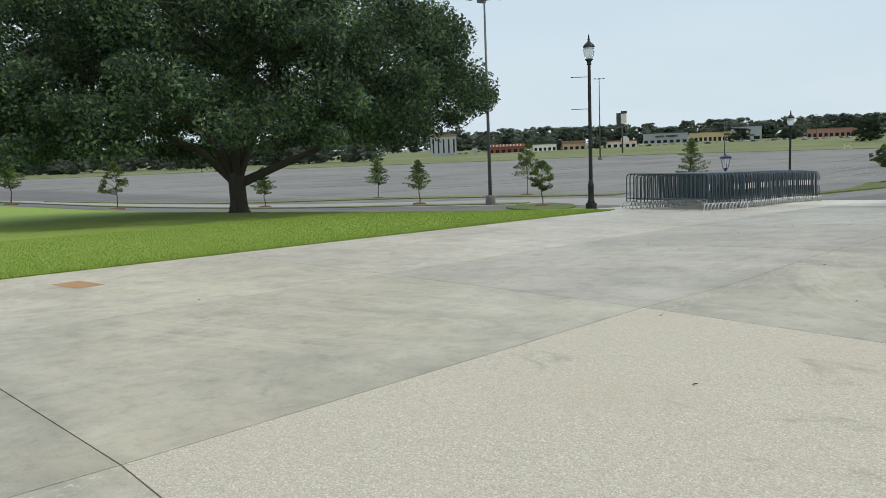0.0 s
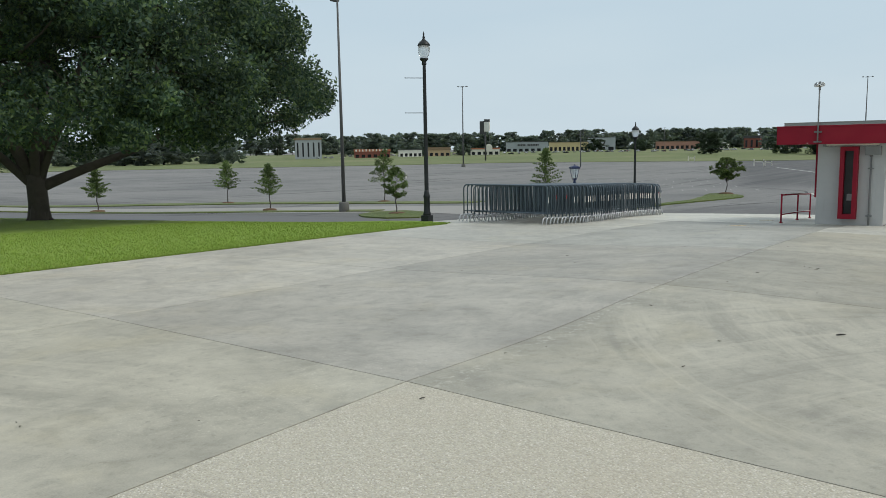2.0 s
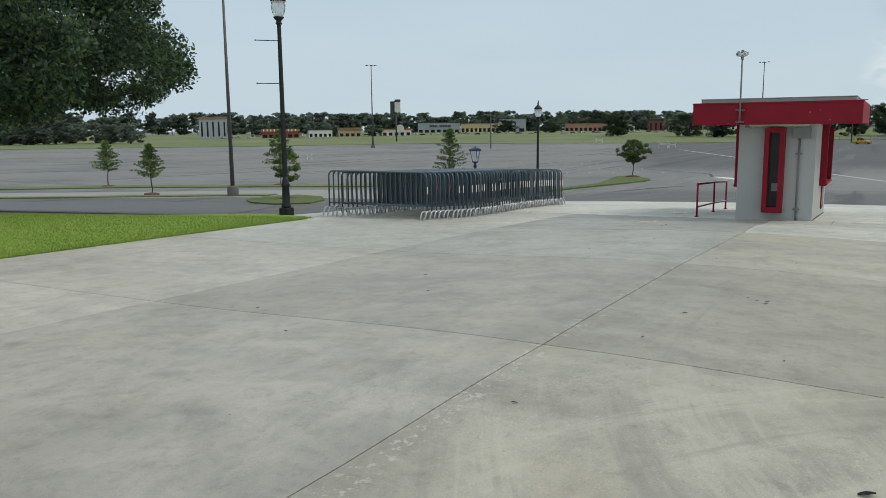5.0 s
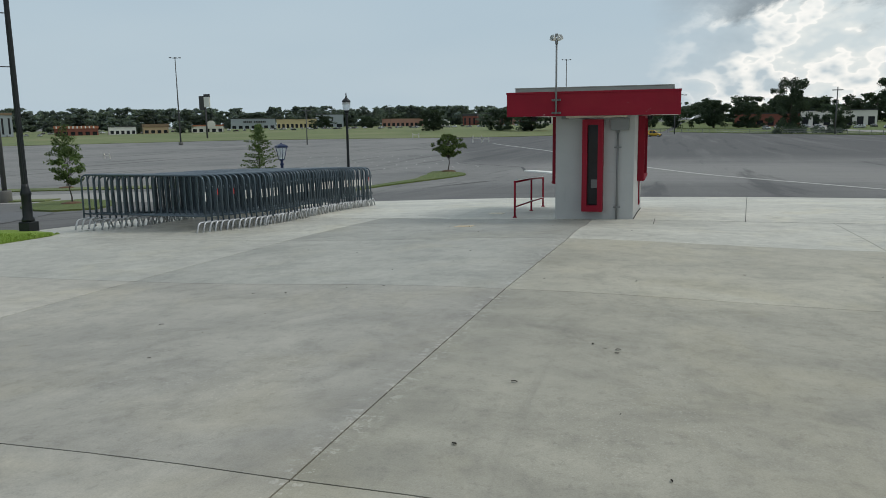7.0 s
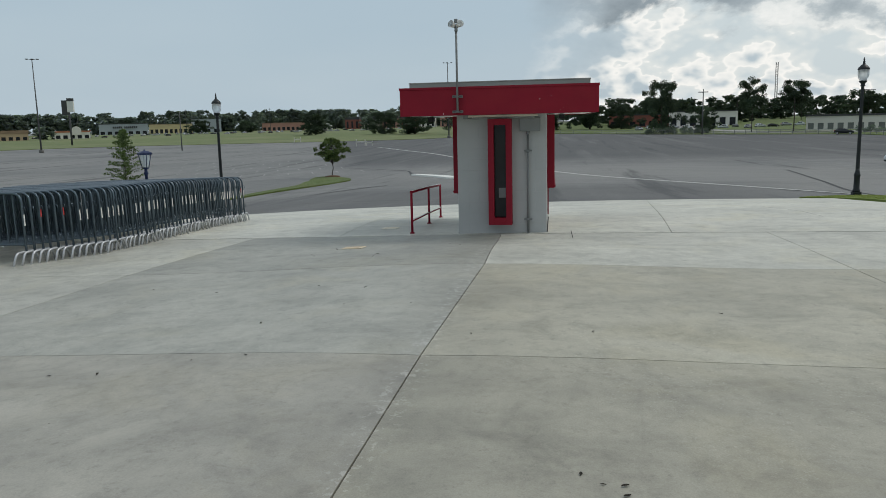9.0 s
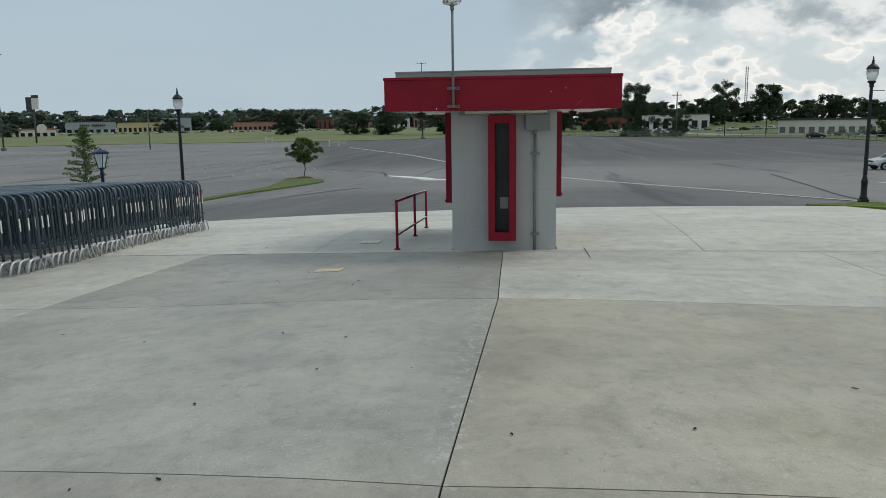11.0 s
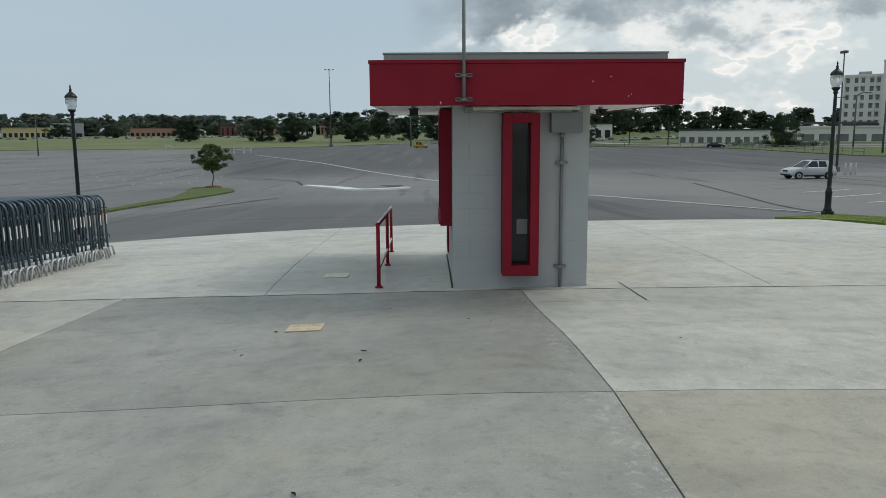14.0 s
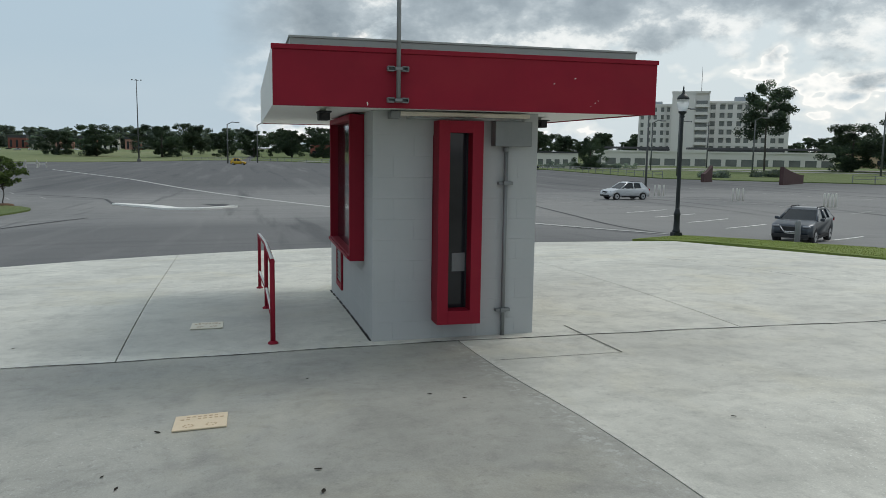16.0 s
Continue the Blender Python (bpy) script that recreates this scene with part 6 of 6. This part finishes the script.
for x, y, w in ((134.6, -68.4, 3.0), (124.2, -76.8, 8.6)):
    ob = thing("brick_wall", pose(x, y, gh(x, y), 0, 0, -58), "curved red brick gateway wall", "wall", "gateway walls")
    bm = bmesh.new()
    n = 12
    tops = [(-w / 2 + w * k / n, 1.35 + 1.35 * ((k / n) if w < 5 else (1 - k / n)) ** 1.6) for k in range(n + 1)]
    rows = [[bm.verts.new((x_, yy, zz)) for x_, zz in [(-w / 2, -0.4)] + tops + [(w / 2, -0.4)]] for yy in (-0.3, 0.3)]
    m = len(rows[0])
    for k in range(m):
        bm.faces.new((rows[0][k], rows[0][(k + 1) % m], rows[1][(k + 1) % m], rows[1][k]))
    bm.faces.new(rows[0][::-1]), bm.faces.new(rows[1])
    bmesh.ops.recalc_face_normals(bm, faces=bm.faces)
    part("brickwork", bm, GATE_BRICK, ob)
for k, (x, y) in enumerate(((92.5, -35.7), (81.8, -37.7), (71.8, -39.2))):
    ob = thing("ticket_bollards", pose(x, y, gh(x, y) - 0.05, 0, 0, -60), "cluster of pale concrete bollards on the lot", "bollard", "bollard clusters")
    for dx, dy in ((-0.4, -0.3), (0.4, -0.3), (-0.38, 0.3), (0.42, 0.3)):
        part("bollard", lathe(bmesh.new(), [(0.075, -0.1), (0.075, 1.08), (0.06, 1.13), (0.02, 1.15)], 10, (dx, dy)), CREAM, ob)
ob = thing("bollard", pose(39.3, -10.2, gh(39.3, -10.2)), "grey steel bollard beside the grass strip", "bollard")
part("post", lathe(bmesh.new(), [(0.085, -0.2), (0.085, 0.64), (0.06, 0.69), (0.0, 0.70)], 12), CONDUIT, ob)
for x, y, s in ((247, 62, 3.0), (250, 60, 2.2), (330, 110, 3.0), (150, 120, 1.6)):
    ob = thing("field_frame", pose(x, y, gh(x, y)), "small pale equipment frame at the lot edge", "frame", "field frames")
    part("frame", boxes(((-0.1, -s / 2, 0), (0.1, -s / 2 + 0.25, s * 0.7)), ((-0.1, s / 2 - 0.25, 0), (0.1, s / 2, s * 0.7)), ((-0.1, -s / 2, s * 0.4), (0.1, s / 2, s * 0.5))), CREAM, ob)
for x, y, w, h in ((262, -30, 9, 2.0), (258, -38, 11, 2.2), (224, -80, 14, 1.8), (216, -92, 12, 1.6), (150, -80, 5, 1.2), (150, -92, 6, 1.4)):
    ob = thing("hedge", pose(x, y, gh(x, y), 0, 0, 75), "low clipped dark hedge by the street", "hedge", "hedges")
    gg = np.random.RandomState(int(x))
    leaf_cloud("foliage", [(gg.uniform(-w / 2, w / 2), gg.uniform(-1, 1), gg.uniform(0.2, h * 0.8)) for _ in range(40)], [0.8] * 40, 40, 0.22, HAZED_LEAF, ob, int(x) + 3)

# ---- road paint, white kerb, drain, puddle ----
def paint_line(pts, width, mat, label, lift=-0.035, n=30):
    ob = band("road_marking", pts, width, lift, mat, label, "road marking", n)
    return ob


paint_line([(231, 53.3), (150, 24), (82.5, 3.4), (71.5, 0.2), (61.1, -4.6), (54.8, -7.3), (45.5, -9.5)], 0.5, LANE_PAINT, "long worn white line across the lot", n=60)
band("kerb", [(82.6, 16.1), (77, 12.6), (73.3, 11.1), (72.6, 9.4), (75.0, 7.1)], (0.5, 1.1, 1.2, 1.0, 0.5), 0.07, STRIPE, "curved bright white kerb in the parking lot", "kerb", 30, 0.15)
paint_line([(78.7, -15.6), (62, -13.3), (45.6, -9.8)], 0.22, SEAM, "dark sealed drainage seam in the asphalt")
paint_line([(110, 29.7), (100, 23), (93.5, 18.6), (83.5, 16.4)], 0.28, SEAM, "dark sealed drainage seam in the asphalt")
paint_line([(76.9, 8.2), (79.3, 8.4), (80.8, 9.6)], (0.3, 1.6, 0.4), SEAM, "dark damp patch beside the kerb")
paint_line([(58, 20), (62, 17), (66, 15)], (0.1, 0.4, 0.15), SEAM, "dark seam in the access road")
edge_y = np.linspace(-5.2, 14.4, 60)
strip("edge_gap", [(apron_edge(y) + 0.005, y) for y in edge_y], [(apron_edge(y) + 0.13 + 0.05 * math.sin(7 * y), y) for y in edge_y], 1, -0.036, SEAM, 0, plaza)
for r in range(5):
    for k in range(9):
        x, y = 99.8 + r * 13 - k * 0.4, 41.0 - 3.1 * k + r * 6 + 8
        paint_line([(x, y), (x + 4.6, y + 1.6)], 0.14, FAINT_STRIPE, "faded parking bay line", n=4)
paint_line([(43.6, -8.9), (46.0, -13.1)], 0.16, STRIPE, "white parking bay line", n=4)
paint_line([(36.9, -9.4), (38.6, -11.7)], 0.14, STRIPE, "white parking bay line", n=4)
for r in range(3):
    for k in range(18 - 2 * r):
        x, y = 45.3 + 9 * r + 3.75 * k, -19.6 - 16.2 * r + 0.06 * k
        paint_line([(x, y), (x + 2.6, y - 4.5)], 0.16, STRIPE if r == 0 and k < 7 else FAINT_STRIPE, "white parking bay line" if r == 0 and k < 7 else "faded parking bay line", n=4)

# ---- small litter on the plaza: dead leaves and twigs ----
g = np.random.RandomState(4)
spots = [(16.9, 7.1), (16.9, 6.7), (17.2, 6.1), (17.3, 5.7), (20.1, 7.2), (20.2, 6.0), (20.0, 5.4), (18.1, 3.0), (19.0, 1.8), (15.3, 3.2), (15.2, 3.1), (15.2, 3.0), (15.1, 3.0), (12.1, 6.7), (14.3, 6.5), (15.4, 7.2), (13.0, 2.6), (13.1, 3.7), (14.2, 3.6), (10.9, 2.0), (9.1, 4.2), (8.7, 4.4), (9.1, 2.9), (11.2, 4.0), (7.2, 4.2), (10.1, 2.9), (12.9, 7.8), (20.5, 8.2), (19.1, 5.4), (18.4, 6.0), (23.1, 7.0), (17.9, 4.0), (22.9, 6.9), (22.8, 5.9), (22.5, 5.9), (23.8, 6.8), (24.9, 5.8), (24.1, 5.0), (23.9, 4.8), (26.8, 8.4), (23.0, 3.3), (5.2, 6.1), (5.1, 2.7), (4.7, 9.6)]
spots += [(g.uniform(2, 27), g.uniform(-3, 12)) for _ in range(60)]
for k, (x, y) in enumerate(spots):
    s = g.uniform(0.013, 0.023) if k < 44 else g.uniform(0.005, 0.010)
    if (x, y) == (10.9, 2.0):
        s = 0.042
    bm = bmesh.new()
    n, a0 = 5, g.rand() * 6
    top = [[bm.verts.new(((u - 0.5) * 2 * s, v * s * 0.5 * math.sin(math.pi * min(0.95, max(0.06, u))), s * (0.10 + 0.18 * v * v + 0.10 * math.sin(3 * u + a0)))) for v in (-1, 0, 1)] for u in np.linspace(0, 1, n)]
    for a, b in zip(top, top[1:]):
        for j in range(2):
            bm.faces.new((a[j], a[j + 1], b[j + 1], b[j]))
    bmesh.ops.solidify(bm, geom=bm.faces[:], thickness=0.003)
    bmesh.ops.recalc_face_normals(bm, faces=bm.faces)
    me = bpy.data.meshes.new("dead_leaf")
    bm.to_mesh(me)
    bm.free()
    me.materials.append(DEBRIS)
    ob = new("dead_leaf", me)
    ob.matrix_basis = pose(x, y, gh(x, y) + 0.003, 0, 0, g.uniform(0, 360))
    tagged(ob, "small curled dark dead leaf on the concrete", "leaf", "scattered leaves")

# ---- grass blades along the near lawn edge ----
def blades(name, n, xr, yr, seed, size, mat, keep=None):
    g = np.random.RandomState(seed)
    x = g.uniform(*xr, n)
    y = yr[0] + (yr[1] - yr[0]) * g.rand(n) ** 1.6
    if keep:
        ok = keep(x, y)
        x, y = x[ok], y[ok]
        n = len(x)
    z = ground_height(x, y) + 0.018
    a, h = g.rand(n) * math.tau, size * (0.5 + g.rand(n))
    w = 0.006 + 0.007 * g.rand(n)
    lx, ly = g.normal(size=n) * h * 0.45, g.normal(size=n) * h * 0.45
    V = np.stack([np.stack([x - w * np.cos(a), y - w * np.sin(a), z], -1), np.stack([x + w * np.cos(a), y + w * np.sin(a), z], -1), np.stack([x + lx, y + ly, z + h], -1)], 1).reshape(-1, 3)
    ob = raw(name, V.tolist(), np.arange(3 * n).reshape(-1, 3).tolist(), mat)
    return tagged(ob, "short bright green grass blades", "grass", kind="stuff")


blades("grass", 130000, (-8, 22.3), (14.70, 25), 1, 0.034, BLADE)
blades("grass", 60000, (20, 42.5), (-5.3, -9.4), 2, 0.03, VERGE_BLADE,
       lambda x, y: (y < np.interp(x, [20, 31.5, 36, 38.8, 40.6, 42.6], [-6.32, -6.32, -6.6, -6.7, -5.5, -8.3])) & (y > np.interp(x, [20, 25, 35, 40, 42.6], [-10.7, -10.6, -9.8, -9.1, -8.3])))
